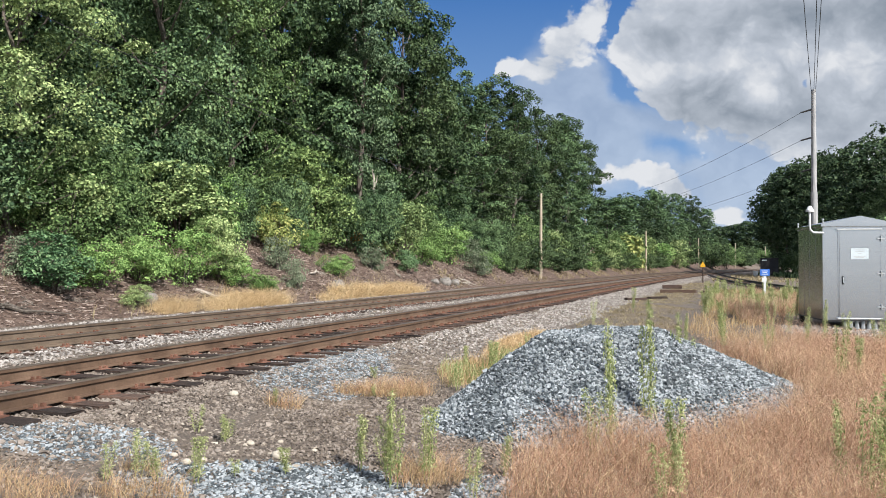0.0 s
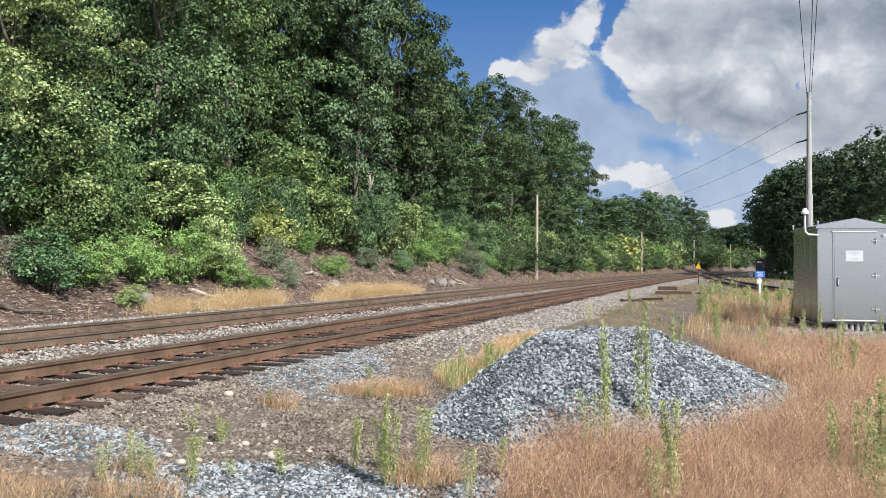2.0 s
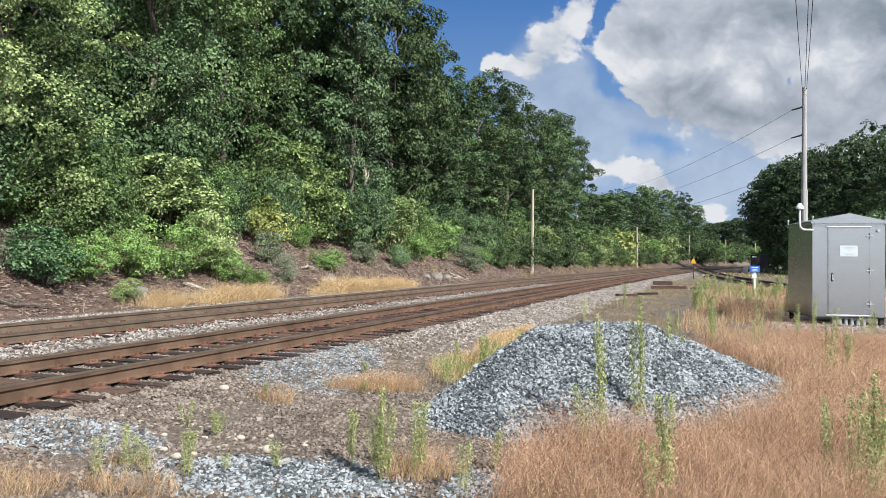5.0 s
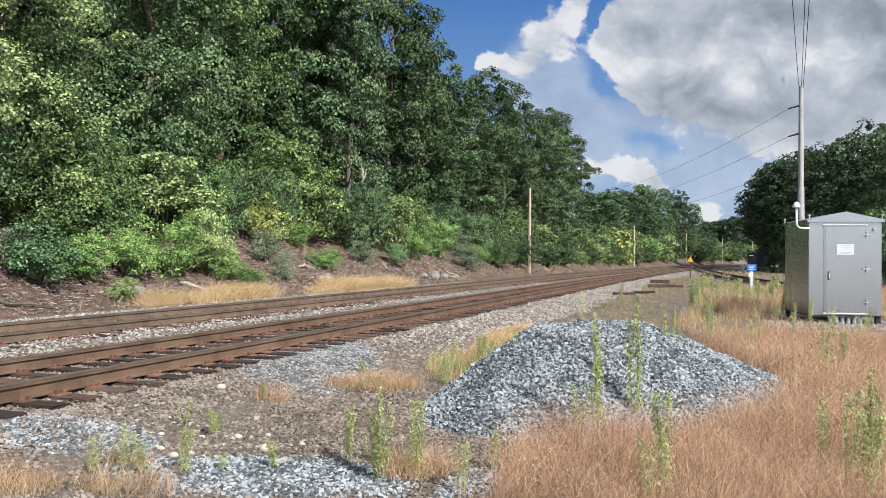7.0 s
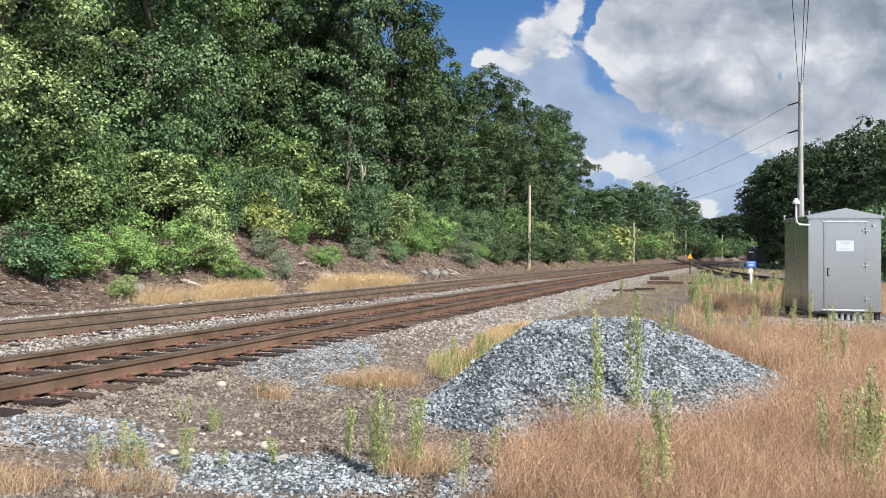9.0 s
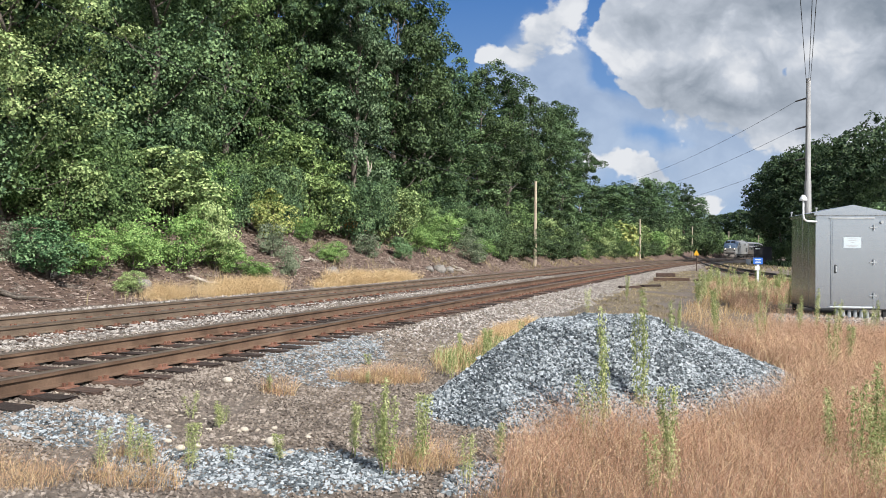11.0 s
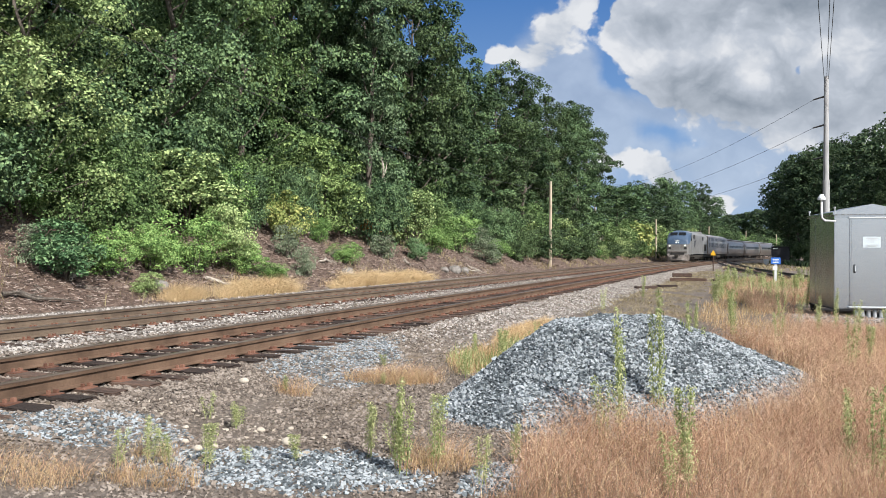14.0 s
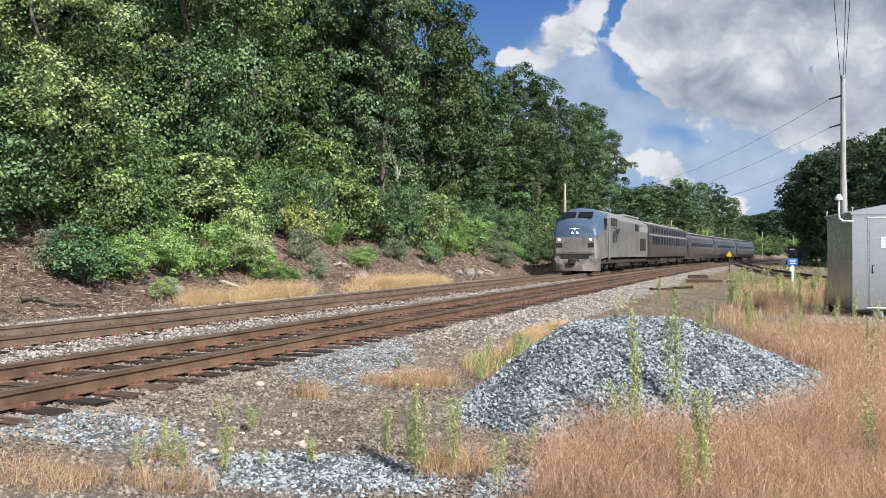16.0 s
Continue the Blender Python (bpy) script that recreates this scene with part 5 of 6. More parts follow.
def build_clouds():
    """A sheet of drifting cloud far off; its u, v are the slopes to the side and up as seen from the camera's first line of view."""
    D, u0, u1, v0, v1 = 3000.0, -0.9, 1.0, -0.03, 0.6
    us, vs = np.linspace(u0, u1, 12), np.linspace(v0, v1, 8)
    U, V = np.meshgrid(us, vs)
    n, k = U.shape
    i, j = np.meshgrid(np.arange(n - 1), np.arange(k - 1), indexing="ij")
    a = i * k + j
    m = bpy.data.materials.new("cloud")
    m.use_nodes = True
    nt = m.node_tree
    nt.nodes.remove(nt.nodes["Principled BSDF"])
    L = nt.links.new
    co = nt.nodes.new("ShaderNodeTexCoord").outputs["Object"]

    def math_(op, a, b=0.0, c=0.0):
        q = nt.nodes.new("ShaderNodeMath")
        q.operation = op
        for slot, v in enumerate((a, b, c)):
            if isinstance(v, bpy.types.NodeSocket):
                L(v, q.inputs[slot])
            else:
                q.inputs[slot].default_value = v
        return q.outputs[0]

    mp = node(nt, "ShaderNodeMapping")
    mp.inputs["Scale"].default_value = (1 / D, 1, 1 / D)
    L(co, mp.inputs["Vector"])
    sep = nt.nodes.new("ShaderNodeSeparateXYZ")
    L(mp.outputs[0], sep.inputs[0])
    u, v = sep.outputs[0], sep.outputs[2]
    warp = node(nt, "ShaderNodeTexNoise", Scale=9.0, Detail=5.0, Roughness=0.55)
    L(mp.outputs[0], warp.inputs["Vector"])
    big = node(nt, "ShaderNodeTexNoise", Scale=5.0, Detail=10.0, Roughness=0.6)
    L(mp.outputs[0], big.inputs["Vector"])
    wsep = nt.nodes.new("ShaderNodeSeparateColor")
    L(warp.outputs["Color"], wsep.inputs[0])
    uw = math_("ADD", u, math_("MULTIPLY", math_("SUBTRACT", wsep.outputs[0], 0.5), 0.10))
    vw = math_("ADD", v, math_("MULTIPLY", math_("SUBTRACT", wsep.outputs[1], 0.5), 0.10))
    def blobs(rows, total):
        """Soft ovals added up over the sheet."""
        for cx, cy, sx, sy, turn, gain in rows:
            c, s = math.cos(turn), math.sin(turn)
            du, dv = math_("SUBTRACT", uw, cx), math_("SUBTRACT", vw, cy)
            a1 = math_("DIVIDE", math_("ADD", math_("MULTIPLY", du, c), math_("MULTIPLY", dv, s)), sx)
            a2 = math_("DIVIDE", math_("SUBTRACT", math_("MULTIPLY", dv, c), math_("MULTIPLY", du, s)), sy)
            r = math_("ADD", math_("MULTIPLY", a1, a1), math_("MULTIPLY", a2, a2))
            total = math_("ADD", total, math_("MULTIPLY", math_("EXPONENT", math_("MULTIPLY", r, -0.7)), gain))
        return total

    def step(x, lo, hi):
        q = nt.nodes.new("ShaderNodeMapRange")
        q.interpolation_type = "SMOOTHSTEP"
        q.inputs[1].default_value, q.inputs[2].default_value = lo, hi
        L(x, q.inputs[0])
        return q.outputs[0]

    ragged = math_("MULTIPLY", math_("SUBTRACT", big.outputs["Fac"], 0.5), 1.7)
    puffs = nt.nodes.new("ShaderNodeTexVoronoi")
    puffs.feature = "SMOOTH_F1"
    puffs.inputs["Scale"].default_value, puffs.inputs["Detail"].default_value, puffs.inputs["Roughness"].default_value = 17.0, 3.0, 0.55
    puffs.inputs["Smoothness"].default_value = 0.35
    rolled = nt.nodes.new("ShaderNodeCombineXYZ")
    L(uw, rolled.inputs[0]), L(math_("MULTIPLY", vw, 1.25), rolled.inputs[2])
    L(rolled.outputs[0], puffs.inputs["Vector"])
    puff_rise = math_("SUBTRACT", 0.72, puffs.outputs["Distance"])
    mass = blobs(CLOUDS, math_("ADD", ragged, math_("MULTIPLY", puff_rise, 0.8)))
    heaped = step(mass, 0.30, 0.60)
    veiled = math_("MULTIPLY", step(blobs(VEILS, ragged), 0.05, 0.95), 0.66)
    tone = node(nt, "ShaderNodeTexNoise", Scale=9.0, Detail=8.0, Roughness=0.55, Distortion=0.1)
    mp2 = node(nt, "ShaderNodeMapping")
    mp2.inputs["Location"].default_value = (0.35, 0, 0.11)
    mp2.inputs["Scale"].default_value = (1, 1, 1.5)
    L(mp.outputs[0], mp2.inputs["Vector"])
    L(mp2.outputs[0], tone.inputs["Vector"])
    # grey bases and white tops
    grey = blobs(TONES, math_("SUBTRACT",  math_("ADD", math_("MULTIPLY", math_("SUBTRACT", tone.outputs["Fac"], 0.5), 1.7), math_("ADD", math_("MULTIPLY", step(mass, 0.45, 1.5), 0.30), 0.18)), math_("MULTIPLY", puff_rise, 0.9)))
    grey = math_("MULTIPLY", grey, 0.66)

    def shades(source, stops):
        q = nt.nodes.new("ShaderNodeValToRGB")
        el = q.color_ramp.elements
        while len(el) < len(stops):
            el.new(0.5)
        for e, (at, colour) in zip(el, stops):
            e.position, e.color = at, (*colour, 1)
        L(source, q.inputs[0])
        return q.outputs[0]

    cloud_colour = shades(grey, [(0.05, (0.89, 0.915, 0.96)), (0.4, (0.60, 0.655, 0.745)), (1.0, (0.29, 0.345, 0.42))])
    veil_colour = shades(grey, [(0.0, (0.64, 0.73, 0.87)), (1.0, (0.38, 0.46, 0.60))])
    sky_colour = shades(v, [(0.0, (0.44, 0.60, 0.82)), (0.15, (0.24, 0.43, 0.76)), (0.34, (0.085, 0.235, 0.59))])
    em = nt.nodes.new("ShaderNodeEmission")
    L(mixed(nt, mixed(nt, sky_colour, veil_colour, veiled), cloud_colour, heaped), em.inputs[0])
    em.inputs[1].default_value = 0.525
    L(em.outputs[0], nt.nodes["Material Output"].inputs[0])
    me = raw_mesh("sky_backdrop", np.stack([U * D, 0 * U, V * D], -1).reshape(-1, 3), np.stack([a, a + 1, a + k + 1, a + k], -1).reshape(-1, 4), m)
    ob = tagged(part("sky_backdrop", me, None), "blue sky with broken white and grey cloud drifting over", "backdrop", kind="structure")
    return ob


# u, v, half width, half height, turn, weight
CLOUDS = [
    (0.271, 0.284, 0.058, 0.054, 0.0, 1.0), (0.365, 0.27, 0.094, 0.065, -0.2, 1.1), (0.473, 0.284, 0.094, 0.079, 0.0, 1.1), (0.574, 0.27, 0.087, 0.094, 0.0, 1.2),
    (0.401, 0.19, 0.087, 0.04, -0.35, 0.6), (0.509, 0.169, 0.087, 0.036, -0.1, 0.35), (0.329, 0.227, 0.065, 0.043, -0.5, 0.8), (0.091, 0.247, 0.02, 0.017, 0.3, 1.2),
    (0.185, 0.317, 0.024, 0.045, -0.5, 0.68), (0.145, 0.273, 0.03, 0.045, -0.6, 0.46), (0.246, 0.108, 0.045, 0.016, -0.2, 1.0), (0.293, 0.093, 0.036, 0.01, -0.25, 0.8),
    (0.39, 0.059, 0.027, 0.01, 0.1, 0.8), (0.69, 0.255, 0.108, 0.144, 0.0, 1.0), (0.351, 0.385, 0.144, 0.043, 0.0, 0.9), (0.473, 0.241, 0.016, 0.01, 0.2, -0.9),
    (0.04, 0.299, 0.065, 0.065, 0.0, -0.8), (0.224, 0.313, 0.013, 0.036, -0.4, -0.6), (0.232, 0.227, 0.018, 0.018, 0.0, -0.35), (0.13, 0.235, 0.03, 0.03, 0.0, 0.5)]
VEILS = [
    (0.156, 0.241, 0.051, 0.065, -0.30, 0.75), (0.185, 0.169, 0.065, 0.058, -0.40, 0.80), (0.134, 0.219, 0.036, 0.036, 0.00, 0.50), (0.293, 0.183, 0.072, 0.036, -0.40, 0.60),
    (0.221, 0.126, 0.051, 0.036, 0.00, 0.60), (0.351, 0.111, 0.079, 0.029, -0.20, 0.80), (0.423, 0.140, 0.087, 0.029, -0.20, 0.70), (0.531, 0.118, 0.108, 0.043, 0.00, 0.70),
    (0.372, 0.053, 0.051, 0.022, 0.00, 0.50), (0.286, 0.151, 0.032, 0.012, -0.10, -0.80), (0.322, 0.129, 0.043, 0.010, -0.10, -0.70), (0.228, 0.227, 0.022, 0.019, 0.30, -0.90),
    (0.033, 0.299, 0.065, 0.058, 0.00, -0.90), (0.228, 0.306, 0.014, 0.032, -0.40, -0.80)]
TONES = [
    (0.365, 0.31, 0.087, 0.02, 0.1, 0.41), (0.466, 0.306, 0.065, 0.029, 0.0, 0.25), (0.578, 0.295, 0.036, 0.036, 0.0, 0.22), (0.365, 0.219, 0.065, 0.022, -0.4, 0.17),
    (0.459, 0.19, 0.087, 0.022, -0.1, 0.19), (0.293, 0.219, 0.043, 0.025, -0.5, 0.19), (0.545, 0.227, 0.051, 0.022, 0.0, 0.11), (0.228, 0.277, 0.02, 0.04, 0.1, -0.41),
    (0.278, 0.266, 0.029, 0.018, 0.4, -0.38), (0.398, 0.237, 0.017, 0.029, 0.3, -0.45), (0.336, 0.273, 0.043, 0.014, 0.2, -0.3), (0.545, 0.263, 0.043, 0.016, 0.0, -0.38),
    (0.091, 0.248, 0.029, 0.023, 0.0, -0.45), (0.246, 0.111, 0.043, 0.017, 0.0, -0.38), (0.286, 0.095, 0.043, 0.012, 0.0, -0.23), (0.39, 0.059, 0.043, 0.013, 0.0, -0.3),
    (0.286, 0.322, 0.022, 0.01, 0.0, -0.53), (0.185, 0.313, 0.022, 0.036, 0.0, -0.19)]
CLOUD_SHEET = build_clouds()

# ================= the train =================
M_SILVER = mat("silver_paint", [(0.235, 0.228, 0.22), (0.30, 0.295, 0.288), (0.355, 0.351, 0.345)], 0.8, rough=0.34, metal=0.45, bump=0.03, fine=12, local=True, stain=(0.13, 0.11, 0.09), stain_scale=1.1)
M_STAINLESS = mat("fluted_stainless_steel", [(0.19, 0.155, 0.14), (0.26, 0.22, 0.205), (0.33, 0.29, 0.275)], 0.7, rough=0.3, metal=0.8, bump=0.05, fine=10, local=True)
M_BLUE = mat("blue_paint", [(0.045, 0.075, 0.125), (0.06, 0.095, 0.15)], 1.0, rough=0.35, bump=0.03, local=True)
M_NAVY = mat("navy_stripe", [(0.006, 0.008, 0.014), (0.01, 0.013, 0.022)], 1.0, rough=0.35, bump=0, local=True)
M_GLASS = mat("dark_window_glass", [(0.006, 0.007, 0.009), (0.012, 0.014, 0.016)], 1.0, rough=0.3, bump=0, local=True, spec=0.12)
M_UNDER = mat("grimy_running_gear", [(0.01, 0.009, 0.008), (0.03, 0.026, 0.022), (0.075, 0.064, 0.053)], 3, rough=0.8, bump=0.4, fine=8, local=True)
M_ROOF = mat("grey_roof", [(0.27, 0.28, 0.29), (0.36, 0.37, 0.38)], 0.8, rough=0.5, metal=0.3, bump=0.05, local=True)
M_PILOT = mat("grimy_silver", [(0.08, 0.068, 0.06), (0.15, 0.132, 0.12), (0.22, 0.20, 0.185)], 2, rough=0.6, metal=0.2, bump=0.1, fine=10, local=True)
M_LAMP = glow("headlight_glass", (1.0, 0.93, 0.78), 2.2)


def hull(sections):
    """A skin over cross-sections: (y, [(x, z), ...]), all with the same number of corners, ends closed."""
    bm = bmesh.new()
    rings = [[bm.verts.new((x, y, z)) for x, z in pts] for y, pts in sections]
    k = len(rings[0])
    for a, b in zip(rings, rings[1:]):
        for i in range(k):
            bm.faces.new([a[i], a[(i + 1) % k], b[(i + 1) % k], b[i]])
    bm.faces.new(rings[0][::-1]), bm.faces.new(rings[-1])
    bmesh.ops.recalc_face_normals(bm, faces=bm.faces)
    return bm


def wheel_mesh():
    bm = rod((-0.07, 0, 0), (0.07, 0, 0), 0.46, 0.46, 24)
    bm = rod((-0.09, 0, 0), (-0.06, 0, 0), 0.49, 0.49, 24, bm)
    bm = rod((-0.10, 0, 0), (0.10, 0, 0), 0.13, 0.13, 12, bm)
    me = bpy.data.meshes.new("wheel")
    bm.to_mesh(me), bm.free()
    me.materials.append(M_UNDER)
    return me


WHEEL = wheel_mesh()


def truck(parent, y, base=2.8):
    """A two-axle truck, in the vehicle's space."""
    bm = box(-1.18, y - base / 2 - 0.7, 0.48, -1.02, y + base / 2 + 0.7, 0.78, 0.03)
    box(1.02, y - base / 2 - 0.7, 0.48, 1.18, y + base / 2 + 0.7, 0.78, 0.03, bm)
    box(-1.05, y - 0.3, 0.5, 1.05, y + 0.3, 0.85, 0.03, bm)
    for s in (-1.22, 1.1):
        for q in (-base / 2, base / 2):
            box(s, y + q - 0.2, 0.3, s + 0.12, y + q + 0.2, 0.62, 0.02, bm)
        box(s, y - 0.35, 0.25, s + 0.12, y + 0.35, 0.55, 0.03, bm)
    tr = part("truck", bm, M_UNDER, parent, "grimy four-wheeled truck")
    for q in (-base / 2, base / 2):
        for s in (-0.7525, 0.7525):
            w = part("wheel", WHEEL, None, tr)
            w.matrix_local = pose(s, y + q, 0.46, 0, 0, 180 if s < 0 else 0)
    return tr


def body_ring(w, z0, z1, rise, tuck=0.0, shoulder_=0.25):
    """A car body's outline: tuck at the foot, rounded shoulders."""
    pts = [(-w + tuck, z0), (-w, z0 + 0.35), (-w, z1 - shoulder_), (-w + 0.06, z1 - shoulder_ * 0.45), (-w + 0.28, z1), (-w * 0.45, z1 + rise), (0, z1 + rise * 1.15)]
    return pts + [(-x, z) for x, z in pts[-2::-1]]


def build_loco():
    """Nose at y = 0, tail at y = 20.6; z = 0 is the rail's top."""
    loco = thing("locomotive", "silver and blue diesel locomotive hauling a passenger train", "locomotive")
    W = 1.52
    full = body_ring(W, 0.98, 3.82, 0.36)

    def nose(y, wx, z_top, z0):
        out = []
        for x, z in full:
            t = (z - 0.98) / (4.23 - 0.98)
            out.append((x * wx * (1 - 0.06 * t), z0 + (z_top - z0) * t))
        return out
    secs = [(0.0, nose(0, 0.84, 2.92, 0.95)), (0.1, nose(0, 0.92, 3.14, 0.9)), (0.4, nose(0, 0.965, 3.42, 0.9)), (1.0, nose(0, 0.985, 4.02, 0.9)), (1.5, nose(0, 1.0, 4.2, 0.92)), (2.4, full), (19.2, full),
            (19.6, [(x * 0.97, z) for x, z in full])]
    part("body", hull(secs), M_SILVER, loco)
    # blue upper nose, a thin shell just proud of the body, cut off along a slanting line
    bsec = []
    for y, pts in secs[:5] + [(2.9, full)]:
        up = [(x * 1.006, z + 0.012) for x, z in pts]
        low = {0.0: 2.30, 0.1: 2.30, 0.4: 2.34, 1.0: 2.5, 1.5: 2.85, 2.9: 3.9}[y]
        row = []
        for x, z in up:
            row.append((x, max(z, low)))
        bsec.append((y - 0.012, row))
    bm = bmesh.new()
    rings = [[bm.verts.new((x, y, z)) for x, z in r] for y, r in bsec]
    for a, b in zip(rings, rings[1:]):
        for i in range(len(a) - 1):
            bm.faces.new([a[i], a[i + 1], b[i + 1], b[i]])
    bm.faces.new(rings[0])
    bmesh.ops.remove_doubles(bm, verts=bm.verts, dist=0.003)
    bmesh.ops.recalc_face_normals(bm, faces=bm.faces)
    part("blue_hood", bm, M_BLUE, loco, "blue upper nose and cab", smooth=True)
    # windscreens on the sloping front
    for s in (-1, 1):
        bm = box(-0.47, -0.27, -0.02, 0.47, 0.27, 0.02, 0.01)
        w = part("windscreen", bm, M_GLASS, loco, "dark sloping windscreen")
        w.matrix_local = pose(s * 0.55, 0.69, 3.735, 45, 0, 0)
    for s in (-1, 1):
        x = s * (W + 0.006)
        part("cab_window", box(x - 0.012, 1.75, 3.0, x + 0.006, 2.6, 3.55, 0.004), M_GLASS, loco, "cab side window")
        part("cab_door", box(x - 0.012, 3.0, 0.85, x + 0.004, 3.6, 3.2, 0.004), M_SILVER, loco, "silver side door")
        for y in (3.9, 4.65, 5.4):
            part("side_vent", box(x - 0.012, y, 3.12, x + 0.006, y + 0.58, 3.66, 0.004), M_DARKMETAL, loco, "slanted dark vent")
        part("side_vent", box(x - 0.012, 13.2, 3.0, x + 0.006, 14.8, 3.55, 0.004), M_DARKMETAL, loco)
        g = part("radiator_grille", box(x - 0.012, 15.4, 1.45, x + 0.006, 18.3, 2.45, 0.004), M_DARKMETAL, loco, "dark radiator grille")
        for q in np.arange(15.6, 18.2, 0.32):
            part("grille_bar", box(x - 0.01, q, 1.5, x + 0.014, q + 0.07, 2.4), M_UNDER, g)
        part("radiator_screen", box(x - 0.012, 15.6, 3.0, x + 0.006, 19.4, 3.5, 0.004), M_ROOF, loco)
        # the plain swoosh of three fanned bars
        for k in range(3):
            bm = bmesh.new()
            pts = [(4.9 + 0.8 * k, 2.55 + 0.08 * k), (5.5 + 0.85 * k, 2.62 + 0.08 * k), (4.85 + 0.62 * k, 2.2), (4.75 + 0.45 * k, 1.75), (4.55 + 0.45 * k, 1.75), (4.5 + 0.6 * k, 2.2)]
            bm.faces.new([bm.verts.new((x + s * 0.004, y, z + 0.25)) for y, z in pts])
            bmesh.ops.recalc_face_normals(bm, faces=bm.faces)
            ext = bmesh.ops.extrude_face_region(bm, geom=list(bm.faces))
            for v in [e for e in ext["geom"] if isinstance(e, bmesh.types.BMVert)]:
                v.co.x -= s * 0.006
            part("side_emblem", bm, M_NAVY, loco, "dark blue fanned stripe")
        part("text_bar", box(x - 0.004, 4.7, 2.96, x + 0.005, 5.9, 3.03), M_NAVY, loco)
        part("handrail", rod((x + s * 0.05, 2.95, 0.95), (x + s * 0.05, 2.95, 2.9), 0.02), M_STEELGREY, loco)
        # nose lights
        part("marker_light", rod((s * 1.02, -0.03, 2.14), (s * 1.02, 0.2, 2.14), 0.075, 0.075, 14), M_LAMP, loco, "lit ditch light")
        part("number_board", box(s * 1.02 - 0.2, -0.012, 1.62, s * 1.02 + 0.2, 0.2, 1.92, 0.01), M_DARKMETAL, loco, "dark recessed nose light box")
        part("headlight", rod((s * 0.16, -0.05, 2.56), (s * 0.16, 0.08, 2.56), 0.068, 0.068, 16), M_LAMP, loco, "lit twin headlight")
        part("mirror", box(s * 1.55 - 0.05, 1.95, 2.8, s * 1.55 + 0.05, 2.02, 3.2, 0.01), M_DARKMETAL, loco)
    # a plain pale chevron above the headlights
    bm = bmesh.new()
    bm.faces.new([bm.verts.new((x, -0.02, z)) for x, z in ((-0.45, 2.86), (-0.1, 2.80), (0, 2.70), (0.1, 2.80), (0.45, 2.86), (0.12, 2.88), (0, 2.90), (-0.12, 2.88))])
    ext = bmesh.ops.extrude_face_region(bm, geom=list(bm.faces))
    for v in [e for e in ext["geom"] if isinstance(e, bmesh.types.BMVert)]:
        v.co.y += 0.05
    bmesh.ops.recalc_face_normals(bm, faces=bm.faces)
    part("nose_emblem", bm, M_WHITE, loco, "pale arrow-shaped emblem")
    part("anticlimber", box(-1.25, -0.10, 1.22, 1.25, 0.25, 1.36, 0.02), M_PILOT, loco, "grimy ledge across the nose")
    # pilot, coupler, steps, hoses
    bm = hull([(-0.62, [(-0.7, 0.16), (-0.62, 0.52), (0.62, 0.52), (0.7, 0.16)]), (-0.38, [(-1.15, 0.14), (-1.1, 0.68), (1.1, 0.68), (1.15, 0.14)]), (0.0, [(-1.42, 0.12), (-1.40, 0.95), (1.40, 0.95), (1.42, 0.12)]), (0.7, [(-1.5, 0.14), (-1.5, 0.98), (1.5, 0.98), (1.5, 0.14)])])
    part("pilot", bm, M_PILOT, loco, "dirty grey-brown pilot plate")
    # Solid dark block put in for the shaded gap between nose and pilot.
    part("recess_shade_block", box(-0.9, -0.09, 0.86, 0.9, 0.3, 1.22, 0.03), M_DARKMETAL, loco, "dark block standing for the shaded coupler recess")
    bm = box(-0.16, -0.75, 0.62, 0.16, 0.2, 0.92, 0.04)
    box(-0.24, -0.85, 0.58, 0.24, -0.6, 0.98, 0.05, bm)
    part("coupler", bm, M_UNDER, loco, "dark coupler")
    for s in (-1, 1):
        v, f = tubes([(np.array([[s * 0.25, -0.2, 0.9], [s * 0.5, -0.42, 0.5], [s * 0.8, -0.35, 0.55], [s * 1.1, -0.15, 0.85]]), np.full(4, 0.045))], 8)
        part("hose", raw_mesh("hose", v, f, M_UNDER), None, loco)
        part("step", box(s * 1.3 - 0.16, 0.15, 0.2, s * 1.3 + 0.16, 0.5, 0.25), M_UNDER, loco)
    part("fuel_tank", box(-1.3, 7.0, 0.22, 1.3, 12.4, 0.9, 0.12), M_UNDER, loco, "dark fuel tank")
    part("underframe", box(-1.35, 1.0, 0.55, 1.35, 19.5, 0.85, 0.03), M_UNDER, loco)
    truck(loco, 4.0), truck(loco, 15.9)
    part("roof_hatch", box(-0.8, 12.8, 4.17, 0.8, 19.4, 4.33, 0.04), M_ROOF, loco)
    for y in (7.0, 9.4):
        part("exhaust", box(-0.5, y, 4.17, 0.5, y + 1.3, 4.3, 0.04), M_DARKMETAL, loco)
    part("horn", rod((0.3, 2.4, 4.33), (0.3, 1.9, 4.36), 0.03, 0.08, 10), M_DARKMETAL, loco)
    part("horn_stand", box(0.26, 2.2, 4.18, 0.34, 2.3, 4.35), M_DARKMETAL, loco)
    return loco


def pane_mesh(w, h):
    bm = box(-0.011, -w / 2, -h / 2, 0.011, w / 2, h / 2, 0.006)
    me = bpy.data.meshes.new("window")
    bm.to_mesh(me), bm.free()
    me.materials.append(M_GLASS)
    return me


PANE_TALL, PANE_SMALL = pane_mesh(0.95, 0.75), pane_mesh(0.80, 0.45)


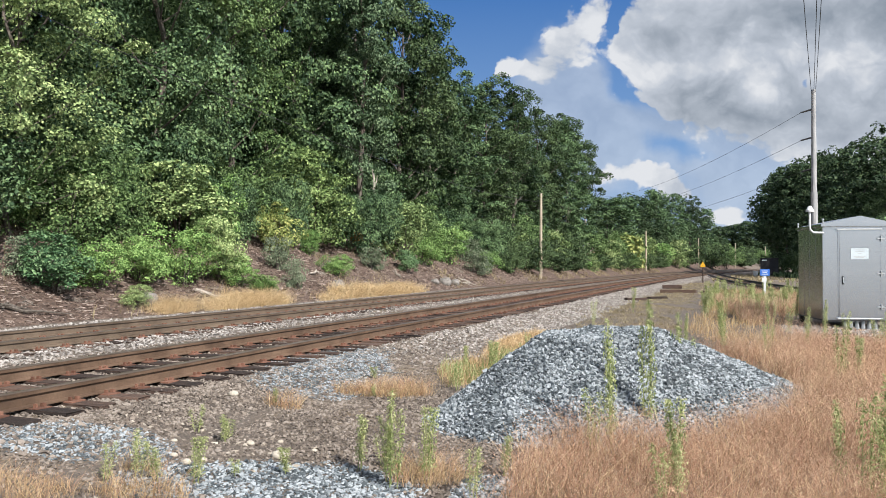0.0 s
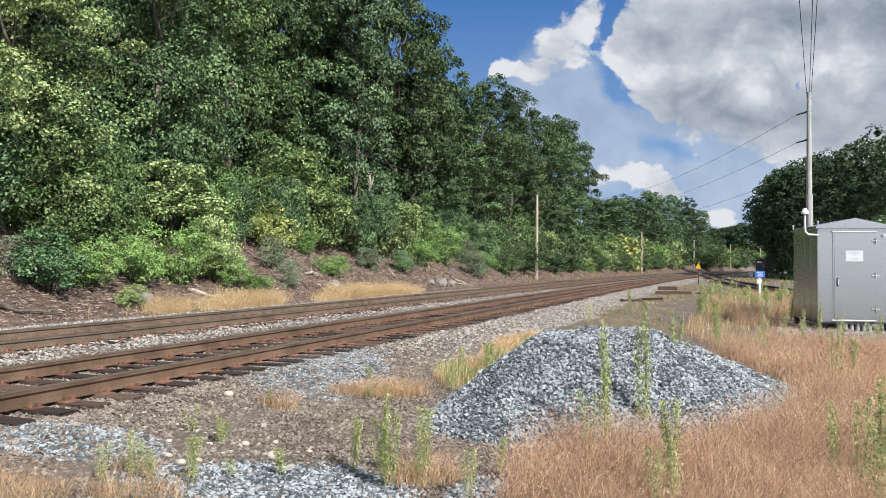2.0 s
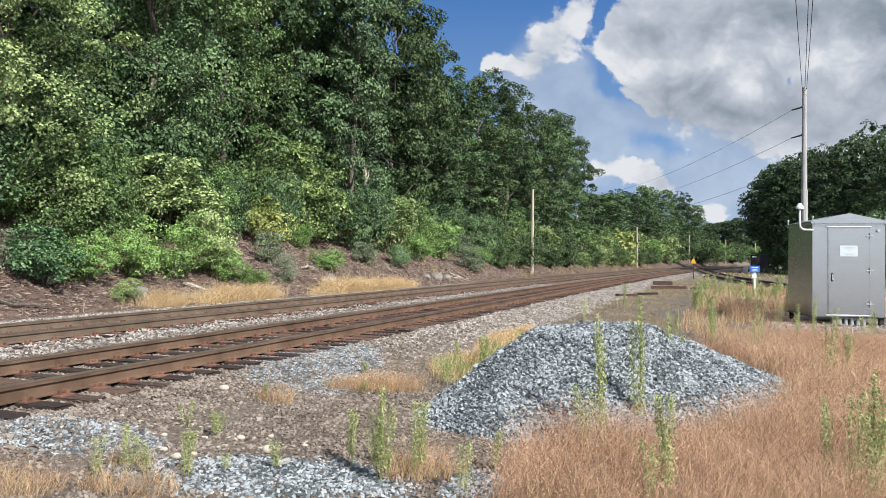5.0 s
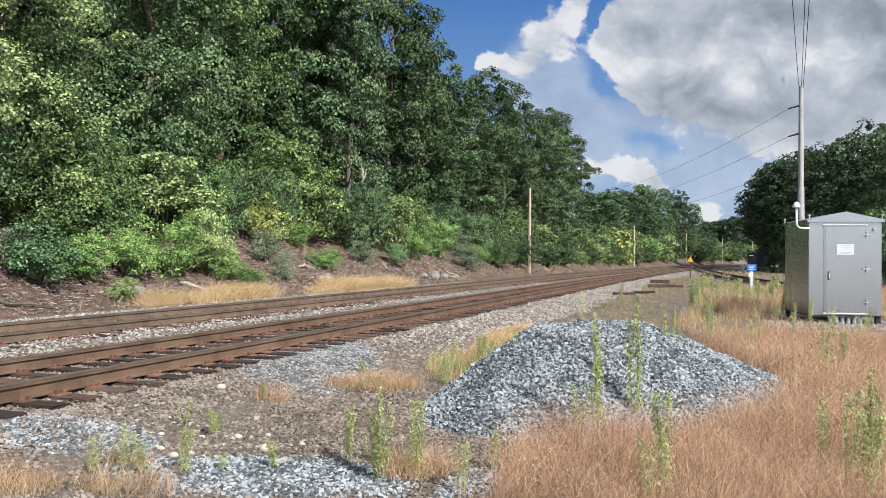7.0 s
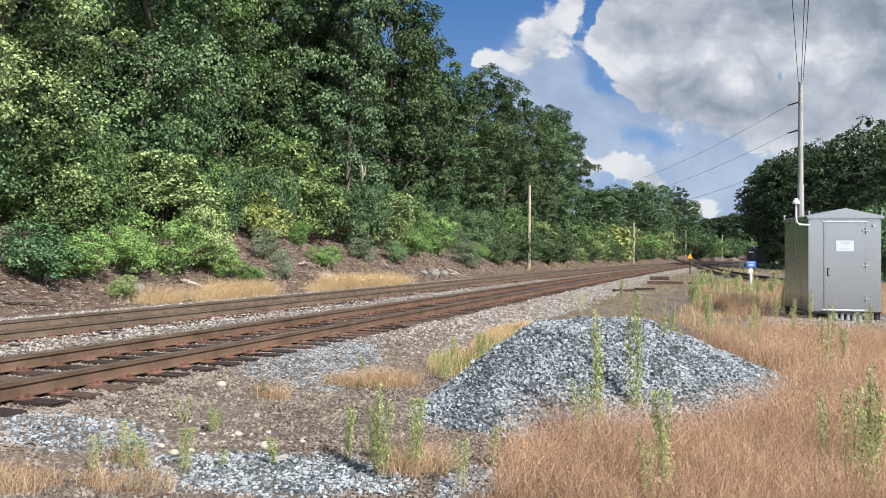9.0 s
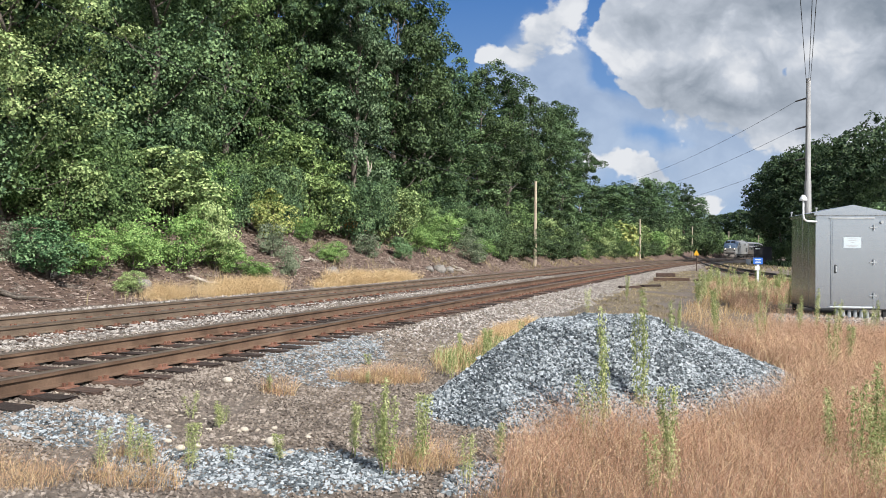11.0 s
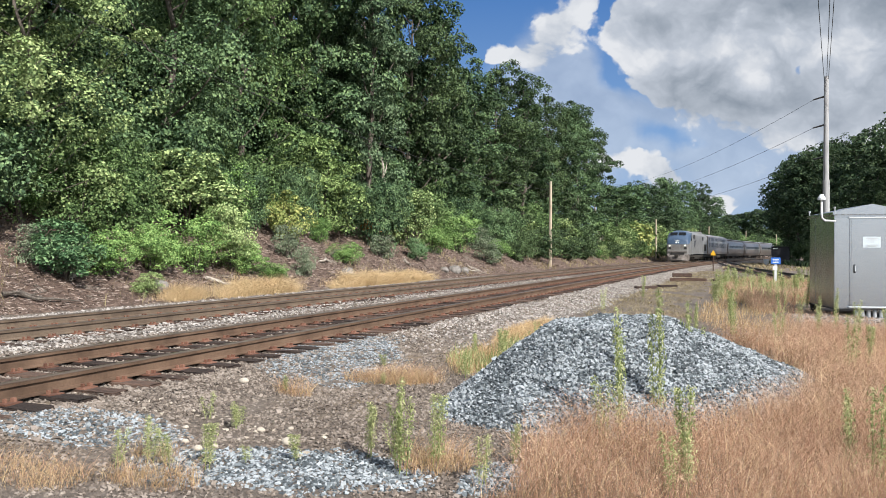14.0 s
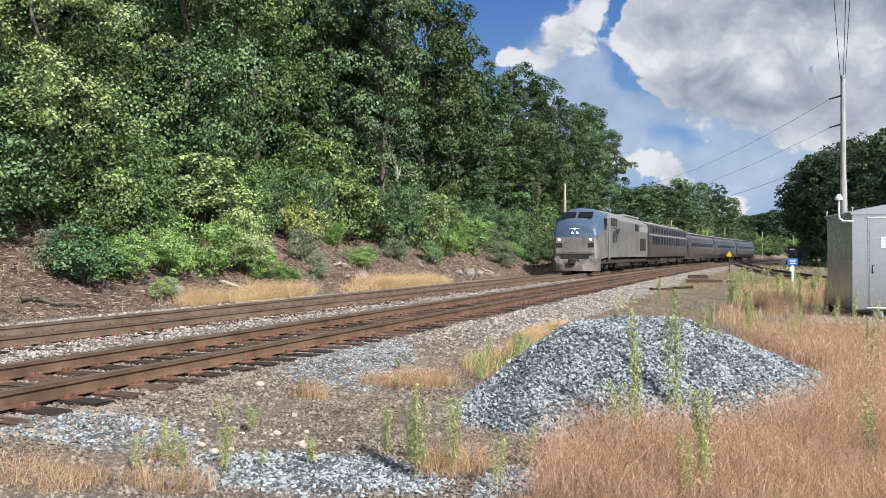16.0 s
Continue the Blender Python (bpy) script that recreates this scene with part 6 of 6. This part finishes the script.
def build_coach(two_rows, length=25.2):
    label = "ribbed stainless steel sleeping car with two rows of windows" if two_rows else "stainless steel passenger coach with rounded sides"
    c = thing("sleeping_car" if two_rows else "passenger_coach", label, "railway car", None, "" if two_rows else "passenger coaches")
    if two_rows:
        W, ring = 1.5, body_ring(1.5, 0.95, 3.86, 0.20, 0.03, 0.12)
    else:
        W = 1.56
        half = [(-1.32, 0.62), (-1.50, 1.2), (-1.56, 1.9), (-1.52, 2.6), (-1.36, 3.2), (-1.05, 3.55), (-0.55, 3.72), (0, 3.78)]
        ring = half + [(-x, z) for x, z in half[-2::-1]]
    part("body", hull([(0.35, [(x * 0.97, z) for x, z in ring]), (0.5, ring), (length - 0.5, ring), (length - 0.35, [(x * 0.97, z) for x, z in ring])]), M_STAINLESS, c, smooth=False)
    rz = (3.90, 0.32) if two_rows else (3.62, 0.26)
    part("roof", hull([(0.4, [(-1.2, rz[0]), (-0.6, rz[0] + rz[1] * 0.7), (0, rz[0] + rz[1] * 0.85), (0.6, rz[0] + rz[1] * 0.7), (1.2, rz[0])]), (length - 0.4, [(-1.2, rz[0]), (-0.6, rz[0] + rz[1] * 0.7), (0, rz[0] + rz[1] * 0.85), (0.6, rz[0] + rz[1] * 0.7), (1.2, rz[0])])]), M_ROOF, c)
    for s in (-1, 1):
        if two_rows:
            for i in range(14):
                y = 2.6 + i * 1.6
                for z, me in ((2.42, PANE_TALL), (3.32, PANE_SMALL)):
                    w = part("window", me, None, c)
                    w.location = (s * (W + 0.003), y, z)
            part("pale_band", box(s * W - 0.012, 0.6, 2.86, s * W + 0.02, length - 0.6, 2.98), M_ROOF, c)
            for z in (1.15, 1.32, 1.49, 1.66, 1.83, 2.0):
                part("rib", box(s * W - 0.012, 0.6, z, s * W + 0.016, length - 0.6, z + 0.05), M_STAINLESS, c)
        else:
            for i in range(22):
                w = part("window", PANE_SMALL, None, c)
                w.matrix_local = pose(s * (W - 0.018), 3.0 + i * 0.93, 2.32, 0, -3 * s, 0)
            for z, x in ((1.0, 1.44), (1.25, 1.505), (1.5, 1.525), (2.72, 1.50), (2.95, 1.44)):
                part("rib", box(s * x - 0.02, 0.6, z, s * x + 0.022, length - 0.6, z + 0.05), M_STAINLESS, c)
        for y in (1.0, length - 1.9):
            part("door", box(s * (W - 0.02) - 0.03, y, 1.0, s * (W - 0.02) + 0.03, y + 0.85, 2.95, 0.006), M_STAINLESS, c)
    part("underframe", box(-1.2, 0.6, 0.55, 1.2, length - 0.6, 1.0, 0.03), M_UNDER, c)
    bm = box(-1.3, 7.5, 0.3, 1.3, 11.5, 0.9, 0.05)
    box(-1.25, 13.5, 0.35, 1.25, 18.0, 0.9, 0.05, bm)
    part("underfloor_boxes", bm, M_UNDER, c)
    for y in (0.0, length):
        part("gangway", box(-0.55, y - 0.05, 0.9, 0.55, y + 0.4 if y == 0 else y + 0.05 - 0.4, 3.1, 0.03) if y == 0 else box(-0.55, y - 0.4, 0.9, 0.55, y + 0.05, 3.1, 0.03), M_DARKMETAL, c)
    truck(c, 3.6, 2.6), truck(c, length - 3.6, 2.6)
    return c


def copy_coach(c):
    return copy_thing(c, Matrix())


LOCO = build_loco()
SLEEPER = build_coach(True)
COACH = build_coach(False)
TRAIN = [(LOCO, 0.0, 3.0, 16.6), (SLEEPER, 20.0, 3.6, 21.6), (COACH, 45.5, 3.6, 21.6), (copy_coach(COACH), 70.9, 3.6, 21.6), (copy_coach(COACH), 96.3, 3.6, 21.6)]

# along-line distances of the far track
LINE_Y = np.arange(-60, 900, 0.5)
LINE_S = np.concatenate([[0], np.cumsum(np.hypot(np.diff(LINE_Y), np.diff(line_far(LINE_Y))))])


def on_line(s):
    y = float(np.interp(s, LINE_S, LINE_Y))
    return Vector((float(line_far(y)), y, RAIL_TOP))


def motions():
    nose16 = float(np.interp(NOSE_AT_END, LINE_Y, LINE_S))
    for ob, back, p0, p1 in TRAIN:
        rows = []
        for i in range(33):
            t = i * 0.5
            s = nose16 + back + SPEED * (16.0 - t) - GAIN * (16.0 - t) ** 2
            a, b = on_line(s + p0), on_line(s + p1)
            d = (b - a).normalized()
            o = a - d * p0
            rows.append((t, Matrix.Translation(o) @ Matrix.Rotation(math.atan2(-d.x, d.y), 4, "Z")))
        walk(ob, rows)
    turn = Matrix.Rotation(radians(20.58), 4, "Z")
    drift = []
    for t in (0.0, 8.0, 16.0):
        at = turn @ Vector((-0.0285 * 3000 * t / 16, 3000, 0))
        drift.append((t, Matrix.Translation((at.x, at.y, EYE_Z)) @ turn))
    walk(CLOUD_SHEET, drift)


NOSE_AT_END, SPEED, GAIN = 49.35, 30.85, 0.32
motions()
